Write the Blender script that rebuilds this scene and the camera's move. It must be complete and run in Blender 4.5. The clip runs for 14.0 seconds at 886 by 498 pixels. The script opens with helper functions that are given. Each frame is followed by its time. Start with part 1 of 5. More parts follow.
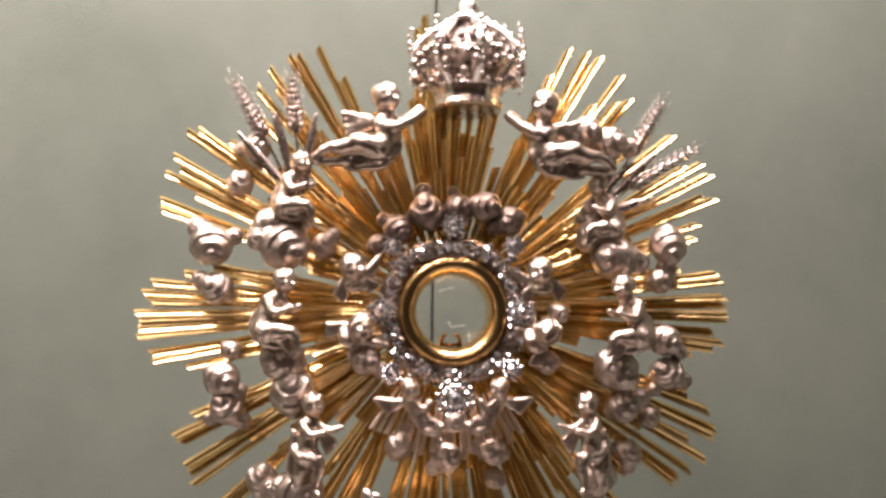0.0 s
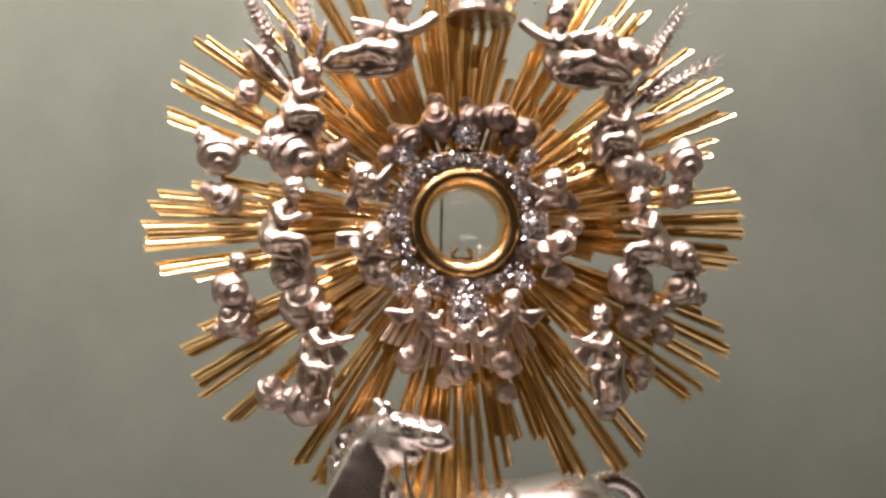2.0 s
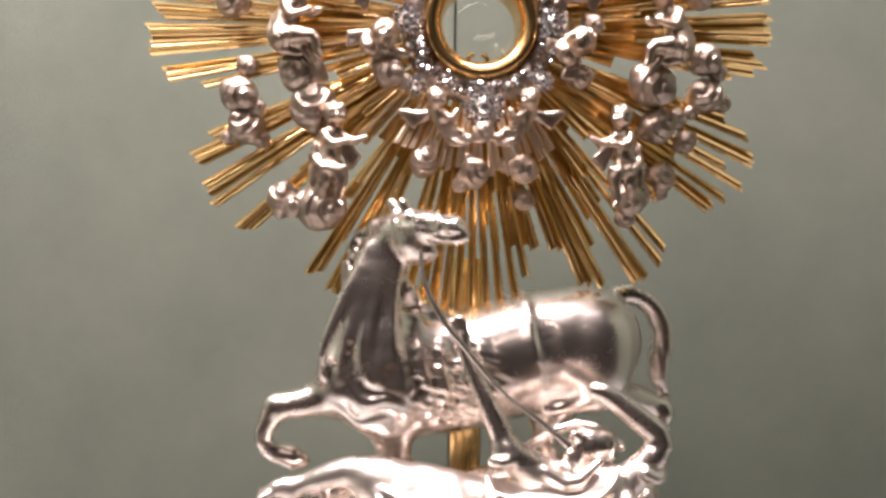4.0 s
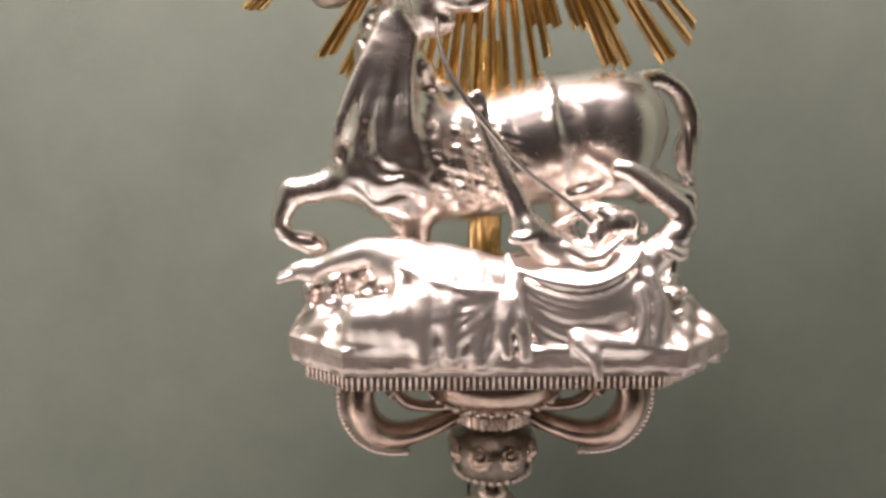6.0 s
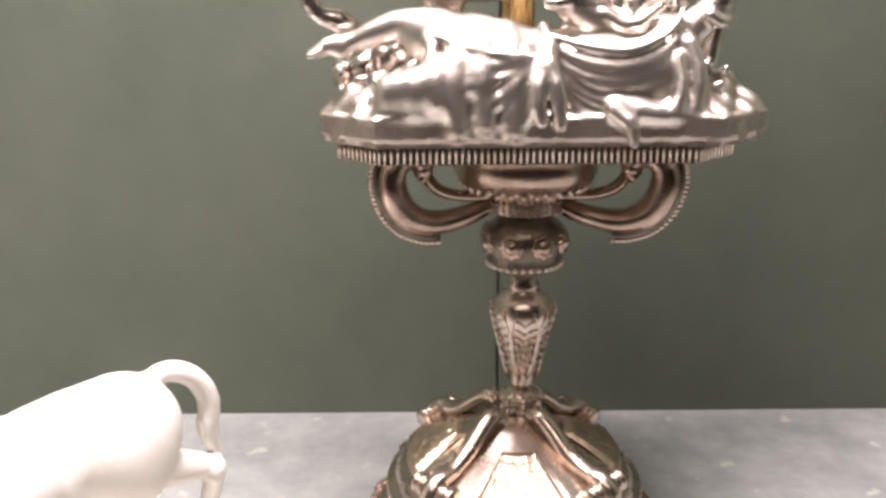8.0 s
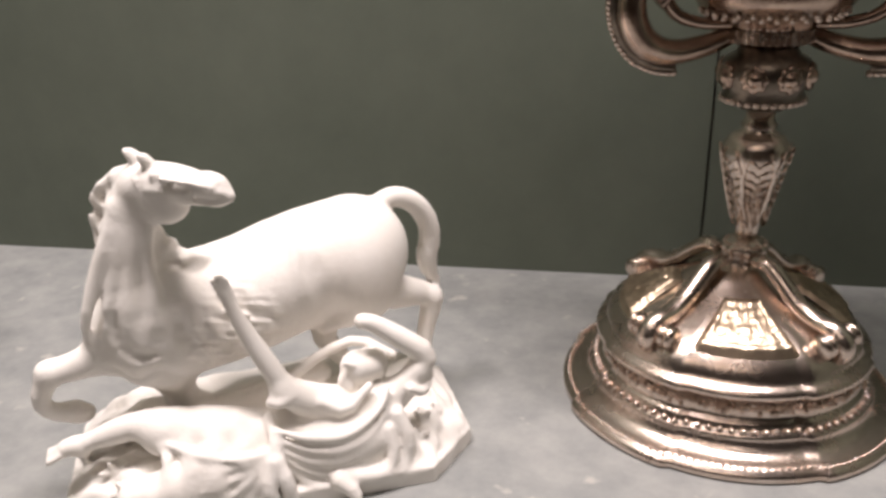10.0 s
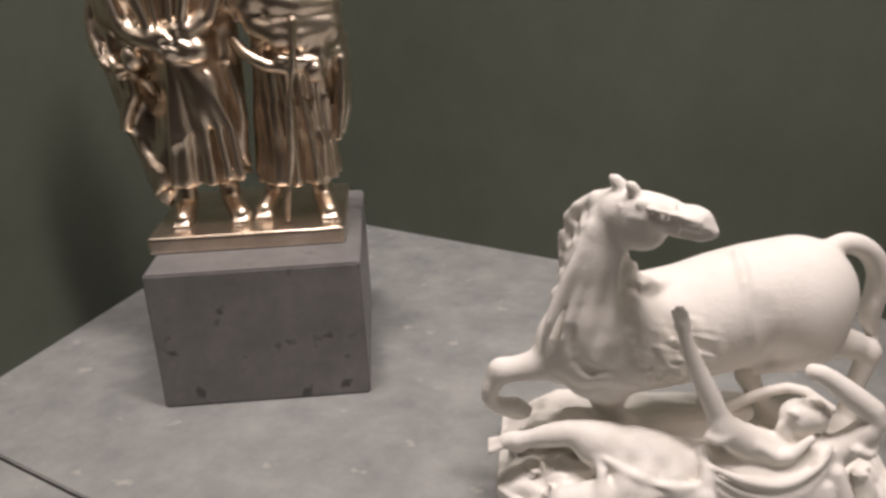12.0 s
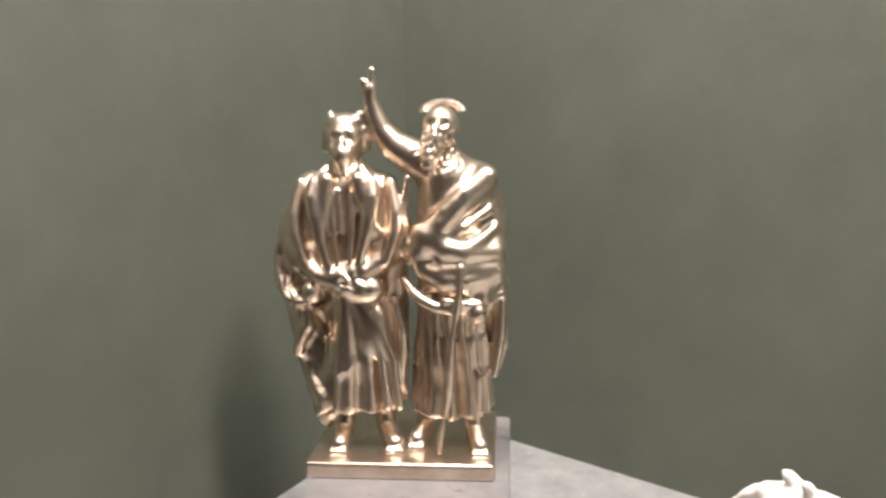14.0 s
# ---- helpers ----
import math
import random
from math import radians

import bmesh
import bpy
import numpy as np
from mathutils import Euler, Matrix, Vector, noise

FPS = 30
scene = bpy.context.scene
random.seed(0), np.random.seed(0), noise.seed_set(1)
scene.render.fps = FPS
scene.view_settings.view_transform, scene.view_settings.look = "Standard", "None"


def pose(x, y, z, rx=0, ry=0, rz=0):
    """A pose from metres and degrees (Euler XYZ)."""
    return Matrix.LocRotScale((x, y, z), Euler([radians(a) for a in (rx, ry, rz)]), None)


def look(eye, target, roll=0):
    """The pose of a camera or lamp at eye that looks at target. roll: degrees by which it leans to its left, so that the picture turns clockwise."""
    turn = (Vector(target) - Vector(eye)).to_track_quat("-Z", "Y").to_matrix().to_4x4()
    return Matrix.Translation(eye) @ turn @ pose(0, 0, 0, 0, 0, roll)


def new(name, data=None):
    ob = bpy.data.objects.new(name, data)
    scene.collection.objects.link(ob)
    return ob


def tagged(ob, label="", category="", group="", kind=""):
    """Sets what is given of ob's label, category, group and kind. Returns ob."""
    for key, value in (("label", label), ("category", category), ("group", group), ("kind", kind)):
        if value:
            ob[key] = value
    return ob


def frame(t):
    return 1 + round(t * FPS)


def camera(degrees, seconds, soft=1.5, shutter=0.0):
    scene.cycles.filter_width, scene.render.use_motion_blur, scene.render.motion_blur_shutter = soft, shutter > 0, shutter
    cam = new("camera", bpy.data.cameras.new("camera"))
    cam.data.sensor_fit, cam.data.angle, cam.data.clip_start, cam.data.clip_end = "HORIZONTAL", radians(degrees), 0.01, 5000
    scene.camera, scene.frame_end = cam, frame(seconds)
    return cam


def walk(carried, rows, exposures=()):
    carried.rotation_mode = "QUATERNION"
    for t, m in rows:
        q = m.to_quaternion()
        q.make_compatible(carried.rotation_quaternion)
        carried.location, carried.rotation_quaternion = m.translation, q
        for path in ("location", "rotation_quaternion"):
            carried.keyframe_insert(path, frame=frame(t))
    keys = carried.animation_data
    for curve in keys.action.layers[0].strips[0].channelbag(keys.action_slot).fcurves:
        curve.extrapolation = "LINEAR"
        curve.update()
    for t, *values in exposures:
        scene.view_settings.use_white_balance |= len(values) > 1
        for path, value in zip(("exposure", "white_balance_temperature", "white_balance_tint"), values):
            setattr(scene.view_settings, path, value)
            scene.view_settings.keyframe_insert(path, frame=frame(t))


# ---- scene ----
cam = camera(56.9, 14.0, soft=3.1)
PATH = [
    (0, (-0.024, -0.685, 0.775), (0.088, 1.304, 0.953), 0.7),
    (0.5, (-0.025, -0.682, 0.766), (0.085, 1.308, 0.93), 0.8),
    (1, (-0.027, -0.678, 0.753), (0.082, 1.313, 0.908), 0.9),
    (1.5, (-0.031, -0.673, 0.745), (0.085, 1.319, 0.872), 1.0),
    (2, (-0.032, -0.669, 0.725), (0.081, 1.325, 0.841), 1.0),
    (2.5, (-0.032, -0.666, 0.711), (0.075, 1.33, 0.773), 1.1),
    (2.7, (-0.03, -0.662, 0.693), (0.069, 1.334, 0.764), 1.1),
    (4.8, (-0.036, -0.647, 0.601), (0.047, 1.342, 0.407), 0.5),
    (5, (-0.034, -0.645, 0.591), (0.039, 1.341, 0.367), 0.5),
    (5.5, (-0.037, -0.643, 0.573), (0.033, 1.334, 0.274), 0.3),
    (6, (-0.031, -0.639, 0.56), (0.011, 1.325, 0.185), -0.1),
    (6.5, (-0.033, -0.637, 0.542), (0.003, 1.313, 0.102), -0.2),
    (7, (-0.03, -0.641, 0.519), (-0.015, 1.296, 0.021), -0.4),
    (7.2, (-0.03, -0.643, 0.507), (-0.02, 1.29, -0.005), -0.5),
    (9.3, (-0.068, -0.674, 0.408), (-0.268, 1.19, -0.29), -1.3),
    (9.5, (-0.072, -0.673, 0.405), (-0.326, 1.175, -0.316), -1.6),
    (10, (-0.099, -0.676, 0.398), (-0.468, 1.135, -0.366), -1.9),
    (10.5, (-0.129, -0.687, 0.397), (-0.649, 1.079, -0.384), -2.2),
    (11, (-0.159, -0.701, 0.401), (-0.842, 1.01, -0.377), -2.4),
    (11.5, (-0.185, -0.705, 0.408), (-1.045, 0.928, -0.361), -2.9),
    (12, (-0.213, -0.723, 0.425), (-1.213, 0.844, -0.313), -2.5),
    (12.5, (-0.227, -0.738, 0.446), (-1.344, 0.789, -0.202), -2.0),
    (13, (-0.228, -0.74, 0.466), (-1.445, 0.755, -0.067), -1.8),
    (13.5, (-0.233, -0.744, 0.488), (-1.492, 0.75, 0.06), -1.2),
    (14, (-0.237, -0.742, 0.504), (-1.529, 0.745, 0.16), -1.0),
]
EXPOSURES = [(0, 0.18, 6450, 22), (2.7, 0.30, 6450, 22), (4.8, 0.64, 6300, 19), (7.2, 0.70, 6300, 18), (9.3, 0.0, 6350, 14), (10.2, -0.45, 6400, 15), (11, -0.8, 6450, 15), (12.0, -0.93, 6500, 14), (12.8, -0.7, 6600, 12), (13.4, -0.15, 6550, 12), (14, 0.2, 6450, 13)]
walk(cam, [(t, look(eye, goal, roll)) for t, eye, goal, roll in PATH], EXPOSURES)

# ---- world and light ----
world = bpy.data.worlds.new("world")
scene.world = world
world.use_nodes = True
world.node_tree.nodes["Background"].inputs[0].default_value = (0.03, 0.027, 0.024, 1)


def area_lamp(name, eye, goal, sx, sy, watts, colour):
    d = bpy.data.lights.new(name, "AREA")
    d.shape, d.size, d.size_y, d.energy, d.color = "RECTANGLE", sx, sy, watts, colour
    o = new(name, d)
    o.matrix_world = look(eye, goal)
    return o


area_lamp("case_light", (0.06, -0.24, 2.0), (0.05, -0.14, 0.5), 0.80, 0.24, 52, (1, 0.90, 0.85))
area_lamp("case_light", (-0.74, -0.40, 2.0), (-0.60, -0.22, 0.2), 0.40, 0.24, 37, (1, 0.90, 0.85))
# added dim fill behind the viewer, not a known lamp of the hall
area_lamp("hall_fill", (-0.4, -2.4, 2.6), (-0.4, -2.4, 0), 2.0, 0.6, 15, (1, 0.84, 0.70))


# ---- materials ----
def shader(name, colour, rough=0.5, metal=0.0, vary=None, scale=40.0, bump=0.0, bump_scale=200.0, spots=None):
    """A principled material: two scales of colour change, fine relief and uneven gloss."""
    m = bpy.data.materials.new(name)
    m.use_nodes = True
    nt = m.node_tree
    p = nt.nodes["Principled BSDF"]
    p.inputs["Base Color"].default_value = (*colour, 1)
    p.inputs["Roughness"].default_value = rough
    p.inputs["Metallic"].default_value = metal
    co = nt.nodes.new("ShaderNodeTexCoord")
    if vary:
        n = nt.nodes.new("ShaderNodeTexNoise")
        n.inputs["Scale"].default_value, n.inputs["Detail"].default_value, n.inputs["Roughness"].default_value = scale, 6, 0.65
        nt.links.new(co.outputs["Object"], n.inputs["Vector"])
        r = nt.nodes.new("ShaderNodeValToRGB")
        r.color_ramp.elements[0].position, r.color_ramp.elements[1].position = 0.32, 0.68
        r.color_ramp.elements[0].color = (*vary, 1)
        r.color_ramp.elements[1].color = (*colour, 1)
        nt.links.new(n.outputs["Fac"], r.inputs["Fac"])
        last = r.outputs["Color"]
        if spots:
            tint, size, edge = spots
            v = nt.nodes.new("ShaderNodeTexNoise")
            v.inputs["Scale"].default_value, v.inputs["Detail"].default_value = size, 3
            nt.links.new(co.outputs["Object"], v.inputs["Vector"])
            q = nt.nodes.new("ShaderNodeValToRGB")
            q.color_ramp.elements[0].position, q.color_ramp.elements[1].position = edge, edge + 0.07
            nt.links.new(v.outputs["Fac"], q.inputs["Fac"])
            mix = nt.nodes.new("ShaderNodeMix")
            mix.data_type = "RGBA"
            nt.links.new(q.outputs["Color"], mix.inputs["Factor"])
            nt.links.new(last, mix.inputs["A"])
            mix.inputs["B"].default_value = (*tint, 1)
            last = mix.outputs["Result"]
        nt.links.new(last, p.inputs["Base Color"])
        mr = nt.nodes.new("ShaderNodeMapRange")
        mr.inputs["To Min"].default_value, mr.inputs["To Max"].default_value = rough * 1.35, rough * 0.75
        nt.links.new(n.outputs["Fac"], mr.inputs["Value"])
        nt.links.new(mr.outputs["Result"], p.inputs["Roughness"])
    if bump:
        n = nt.nodes.new("ShaderNodeTexNoise")
        n.inputs["Scale"].default_value, n.inputs["Detail"].default_value = bump_scale, 4
        nt.links.new(co.outputs["Object"], n.inputs["Vector"])
        b = nt.nodes.new("ShaderNodeBump")
        b.inputs["Strength"].default_value, b.inputs["Distance"].default_value = bump, 0.001
        nt.links.new(n.outputs["Fac"], b.inputs["Height"])
        nt.links.new(b.outputs["Normal"], p.inputs["Normal"])
    return m


GOLD = shader("polished_gold", (0.95, 0.71, 0.35), 0.22, 1.0, (0.86, 0.57, 0.22), 9, 0.10, 14)
GOLD_DEEP = shader("old_gold", (0.88, 0.60, 0.26), 0.20, 1.0, (0.68, 0.42, 0.16), 35, 0.2, 200)
SILVER = shader("polished_silver", (0.92, 0.86, 0.81), 0.24, 1.0, (0.74, 0.65, 0.59), 25, 0.12, 300)
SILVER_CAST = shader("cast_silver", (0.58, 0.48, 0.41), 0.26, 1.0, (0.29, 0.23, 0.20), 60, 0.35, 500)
SILVER_GILT = shader("worn_silver_gilt", (0.80, 0.69, 0.61), 0.25, 1.0, (0.58, 0.46, 0.38), 28, 0.25, 350)
BRONZE = shader("gilded_bronze", (0.88, 0.77, 0.65), 0.32, 1.0, (0.66, 0.54, 0.42), 30, 0.12, 300)
PLASTER = shader("white_plaster", (0.90, 0.87, 0.82), 0.75, 0.0, (0.83, 0.79, 0.73), 35, 0.35, 350)
WALL = shader("green_wall_cloth", (0.123, 0.140, 0.107), 0.85, 0.0, (0.100, 0.116, 0.089), 5, 0.5, 900)
STONE = shader("grey_limestone", (0.34, 0.345, 0.33), 0.55, 0.0, (0.225, 0.235, 0.23), 20, 0.3, 300, ((0.43, 0.415, 0.385), 34, 0.66))
STONE_DARK = shader("plinth_limestone", (0.25, 0.24, 0.235), 0.38, 0.0, (0.17, 0.165, 0.163), 22, 0.2, 250, ((0.085, 0.085, 0.085), 42, 0.62))
GILT_PALE = shader("pale_gilding", (0.80, 0.66, 0.50), 0.36, 1.0, (0.52, 0.40, 0.28), 60, 0.3, 500)
DARK = shader("dark_hall_paint", (0.17, 0.14, 0.11), 0.8, 0.0, (0.08, 0.07, 0.06), 3)
HALL_FLOOR = shader("hall_floor_wood", (0.16, 0.11, 0.07), 0.5, 0.0, (0.11, 0.075, 0.05), 5)
WHITE = shader("white_case_paint", (0.7, 0.69, 0.66), 0.7, 0.0, (0.66, 0.65, 0.62), 6)
GEM = shader("cut_diamond", (0.60, 0.59, 0.60), 0.12, 0.92)
ROCK_SILVER = shader("chased_silver_rock", (0.72, 0.64, 0.58), 0.40, 1.0, (0.48, 0.40, 0.35), 70, 0.6, 260)
# gilding browned to imitate shade and dark reflections below the platform
SHADED_GILDING = shader("shaded_gilding", (0.62, 0.48, 0.39), 0.24, 1.0, (0.30, 0.22, 0.18), 45, 0.25, 400)
ANGEL_SILVER = shader("worn_silver", (0.74, 0.62, 0.52), 0.33, 1.0, (0.36, 0.27, 0.20), 2.6, 0.4, 10)
CLOUD_SILVER = shader("chased_cloud_silver", (0.60, 0.50, 0.42), 0.40, 1.0, (0.34, 0.27, 0.22), 1.6, 0.3, 9)
# cloud silver again, darkened to stand for the shade under the crown
SHADED_SILVER = shader("shaded_cloud_silver", (0.36, 0.27, 0.22), 0.45, 1.0, (0.20, 0.15, 0.12), 1.6, 0.3, 9)
SATIN_SILVER = shader("satin_silver", (0.90, 0.83, 0.77), 0.35, 1.0, (0.76, 0.68, 0.62), 30, 0.2, 400)
# very dark silver; on the knop the darkness stands for shade
DARK_SILVER = shader("dark_silver", (0.26, 0.22, 0.18), 0.34, 1.0, (0.13, 0.11, 0.09), 50, 0.25, 400)
HORSE_SILVER = shader("burnished_silver", (0.94, 0.88, 0.83), 0.25, 1.0, (0.78, 0.69, 0.62), 22, 0.12, 300)
BLACK = shader("blackened_groove", (0.05, 0.04, 0.035), 0.5, 0.6)
GLASS = bpy.data.materials.new("clear_glass")
GLASS.use_nodes = True
_nt = GLASS.node_tree
_nt.nodes.clear()
_out, _mix, _clear, _gloss = (_nt.nodes.new(k) for k in ("ShaderNodeOutputMaterial", "ShaderNodeMixShader", "ShaderNodeBsdfTransparent", "ShaderNodeBsdfGlossy"))
_mix.inputs[0].default_value, _gloss.inputs["Roughness"].default_value = 0.04, 0.02
_nt.links.new(_clear.outputs[0], _mix.inputs[1])
_nt.links.new(_gloss.outputs[0], _mix.inputs[2])
_nt.links.new(_mix.outputs[0], _out.inputs[0])


# ---- mesh helpers ----
def put(name, me, mat, parent=None, label="", m=None):
    """A mesh object, with its material on the object, under a parent."""
    if not me.materials:
        me.materials.append(mat)
    o = new(name, me)
    if me.materials[0] != mat:
        o.material_slots[0].link = "OBJECT"
        o.material_slots[0].material = mat
    if parent:
        o.parent = parent
    if m is not None:
        o.matrix_basis = m
    if label:
        tagged(o, label)
    return o


def from_bm(name, bm, smooth=True):
    me = bpy.data.meshes.new(name)
    bmesh.ops.recalc_face_normals(bm, faces=bm.faces)
    bm.to_mesh(me)
    bm.free()
    if smooth:
        me.shade_smooth()
    return me


def part(name, bm, mat, parent, label="", m=None, smooth=True):
    return put(name, from_bm(name, bm, smooth), mat, parent, label, m)


def empty(name, m=None, parent=None):
    o = new(name)
    o.empty_display_size = 0.05
    if m is not None:
        o.matrix_basis = m
    o.parent = parent
    return o


def block(bm, x0, x1, y0, y1, z0, z1, bevel=0.0):
    r = bmesh.ops.create_cube(bm, size=1)["verts"]
    for v in r:
        v.co = Vector((x0 + (v.co.x + .5) * (x1 - x0), y0 + (v.co.y + .5) * (y1 - y0), z0 + (v.co.z + .5) * (z1 - z0)))
    if bevel:
        es = list({e for v in r for e in v.link_edges})
        bmesh.ops.bevel(bm, geom=es, offset=bevel, segments=2, affect="EDGES")
    return bm


def lathe(profile, n=64, wave=None, close=True):
    """Turn (r, z) rows round the z axis; wave(angle, r, z) may change the radius."""
    bm = bmesh.new()
    rings = []
    for r, z in profile:
        ring = []
        for i in range(n):
            a = 2 * math.pi * i / n
            q = r * (wave(a, r, z) if wave else 1)
            ring.append(bm.verts.new((q * math.cos(a), q * math.sin(a), z)))
        rings.append(ring)
    for a, b in zip(rings, rings[1:]):
        for i in range(n):
            bm.faces.new((a[i], a[(i + 1) % n], b[(i + 1) % n], b[i]))
    if close:
        bm.faces.new(rings[0])
        bm.faces.new(rings[-1])
    return bm


def smooth_rows(rows, times=2):
    """Round a polyline off by cutting corners."""
    rows = [Vector(r) for r in rows]
    for _ in range(times):
        out = [rows[0]]
        for a, b in zip(rows, rows[1:]):
            out += [a * .75 + b * .25, a * .25 + b * .75]
        out.append(rows[-1])
        rows = out
    return rows


def tube(bm, rows, radii, n=10, flat=1.0, side=(0, 1, 0)):
    """A tube along rows; radii run evenly from first to last; flat squeezes it across side."""
    k = len(rows)
    side = Vector(side)
    last = None
    for i, p in enumerate(rows):
        d = (rows[min(i + 1, k - 1)] - rows[max(i - 1, 0)]).normalized()
        u = (side - d * side.dot(d)).normalized()
        w = d.cross(u)
        f = i / (k - 1) * (len(radii) - 1)
        j = min(int(f), len(radii) - 2)
        r = radii[j] + (radii[j + 1] - radii[j]) * (f - j)
        ring = [bm.verts.new(p + u * (r * flat * math.cos(2 * math.pi * a / n)) + w * (r * math.sin(2 * math.pi * a / n))) for a in range(n)]
        if last:
            for a in range(n):
                bm.faces.new((last[a], last[(a + 1) % n], ring[(a + 1) % n], ring[a]))
        else:
            bm.faces.new(ring[::-1])
        last = ring
    bm.faces.new(last)
    return bm


def ball(bm, p, r, sub=1):
    bmesh.ops.create_icosphere(bm, subdivisions=sub, radius=r, matrix=Matrix.Translation(p))


# ---- clay: soft shapes blended in a grid, then skinned ----
class Clay:
    def __init__(self, lo, hi, h):
        self.lo, self.h = np.array(lo, float), h
        self.n = np.ceil((np.array(hi) - self.lo) / h).astype(int) + 1
        self.f = np.full(self.n, 0.03, np.float32)

    def _cut(self, lo, hi):
        a = np.clip(np.floor((np.array(lo) - self.lo) / self.h).astype(int), 0, self.n)
        b = np.clip(np.ceil((np.array(hi) - self.lo) / self.h).astype(int) + 1, 0, self.n)
        s = tuple(slice(int(p), int(q)) for p, q in zip(a, b))
        g = [self.lo[i] + self.h * np.arange(int(a[i]), int(b[i])) for i in range(3)]
        x, y, z = np.meshgrid(*g, indexing="ij")
        return s, x.astype(np.float32), y.astype(np.float32), z.astype(np.float32)

    def _blend(self, s, d, k):
        f = self.f[s]
        w = np.maximum(k - np.abs(f - d), 0) / k
        self.f[s] = np.minimum(f, d) - w * w * k * 0.25

    def limb(self, rows, k=0.008, soft=1):
        """Rows of (x, y, z, radius): a chain of tapered limbs."""
        if len(rows) > 2:
            rows = [tuple(v) for v in smooth_rows(rows, soft)]
        pts = np.array([tuple(r) for r in rows], float)
        pad = pts[:, 3].max() + k + 2 * self.h
        s, x, y, z = self._cut(pts[:, :3].min(0) - pad, pts[:, :3].max(0) + pad)
        near = None
        for a, b in zip(pts, pts[1:]):
            d = b[:3] - a[:3]
            t = np.clip(((x - a[0]) * d[0] + (y - a[1]) * d[1] + (z - a[2]) * d[2]) / max(d @ d, 1e-9), 0, 1)
            q = np.sqrt((x - a[0] - t * d[0]) ** 2 + (y - a[1] - t * d[1]) ** 2 + (z - a[2] - t * d[2]) ** 2) - (a[3] + (b[3] - a[3]) * t)
            near = q if near is None else np.minimum(near, q)
        self._blend(s, near.astype(np.float32), k)
        return self

    def blob(self, c, r, k=0.008, turn=0.0):
        """An ellipsoid with three radii, turned round z by degrees."""
        big = max(r) + k + 2 * self.h
        s, x, y, z = self._cut(np.array(c) - big, np.array(c) + big)
        x, y, z = x - c[0], y - c[1], z - c[2]
        ca, sa = math.cos(radians(turn)), math.sin(radians(turn))
        x, y = ca * x + sa * y, -sa * x + ca * y
        k0 = np.sqrt((x / r[0]) ** 2 + (y / r[1]) ** 2 + (z / r[2]) ** 2)
        k1 = np.sqrt((x / r[0] ** 2) ** 2 + (y / r[1] ** 2) ** 2 + (z / r[2] ** 2) ** 2) + 1e-9
        self._blend(s, k0 * (k0 - 1) / k1, k)
        return self

    def solid(self, lo, hi, fun, k=0.004):
        s, x, y, z = self._cut(np.array(lo) - k - 0.006, np.array(hi) + k + 0.006)
        self._blend(s, fun(x, y, z).astype(np.float32), k)
        return self

    def relief(self, c, r, fun):
        """Add fun(x, y, z) to the skin within r of c, fading out."""
        s, x, y, z = self._cut(np.array(c) - r, np.array(c) + r)
        q = np.sqrt((x - c[0]) ** 2 + (y - c[1]) ** 2 + (z - c[2]) ** 2) / r
        w = np.clip(1.6 * (1 - q), 0, 1)
        self.f[s] += (fun(x, y, z) * w * w * (3 - 2 * w)).astype(np.float32)
        return self

    def folds(self, c, r, d, wave, amp, bend=0.004, freq=70):
        """Cloth folds across the direction d."""
        d = Vector(d).normalized()

        def f(x, y, z):
            u = x * d.x + y * d.y + z * d.z + bend * np.sin(freq * (x * 1.3 + z * 0.7 - y)) + 0.5 * bend * np.sin(2.3 * freq * (z - x + y))
            p = np.sin(2 * math.pi * u / wave)
            return -amp * (np.abs(p) * 1.6 - 0.6)
        return self.relief(c, r, f)

    def dent(self, c, r, deep):
        return self.relief(c, r, lambda x, y, z: deep + 0 * x)

    def rough(self, c, r, wave, amp):
        g = random.Random(int(wave * 1e5) + int(abs(c[0]) * 1e4))
        waves = []
        for _ in range(9):
            d = Vector((g.gauss(0, 1), g.gauss(0, 1), g.gauss(0, 1))).normalized() * (2 * math.pi / (wave * g.uniform(0.7, 1.6)))
            waves.append((d.x, d.y, d.z, g.uniform(0, 6.28)))

        def f(x, y, z):
            t = sum(np.sin(p * x + q * y + r2 * z + o) for p, q, r2, o in waves) / 2.2
            return amp * np.clip(t, -1.3, 1.3)
        return self.relief(c, r, f)

    def mesh(self, name):
        """Surface nets."""
        f, n = self.f, self.n
        neg = f < 0
        cs = np.zeros(n - 1, np.int8)
        for i in (0, 1):
            for j in (0, 1):
                for k in (0, 1):
                    cs += neg[i:n[0] - 1 + i, j:n[1] - 1 + j, k:n[2] - 1 + k]
        ci = np.argwhere((cs > 0) & (cs < 8))
        num = np.full(n - 1, -1, np.int64)
        num[tuple(ci.T)] = np.arange(len(ci))
        tot, cnt = np.zeros((len(ci), 3)), np.zeros(len(ci))
        corners = [(i, j, k) for i in (0, 1) for j in (0, 1) for k in (0, 1)]
        val = {c: f[tuple((ci + c).T)] for c in corners}
        for a in corners:
            for ax in range(3):
                if a[ax]:
                    continue
                b = tuple(1 if i == ax else a[i] for i in range(3))
                va, vb = val[a], val[b]
                hit = (va < 0) != (vb < 0)
                t = np.where(hit, va / np.where(hit, va - vb, 1), 0)
                p = np.tile(np.array(a, float), (len(ci), 1))
                p[:, ax] += t
                tot += p * hit[:, None]
                cnt += hit
        co = self.lo + self.h * (ci + tot / cnt[:, None])
        quads = []
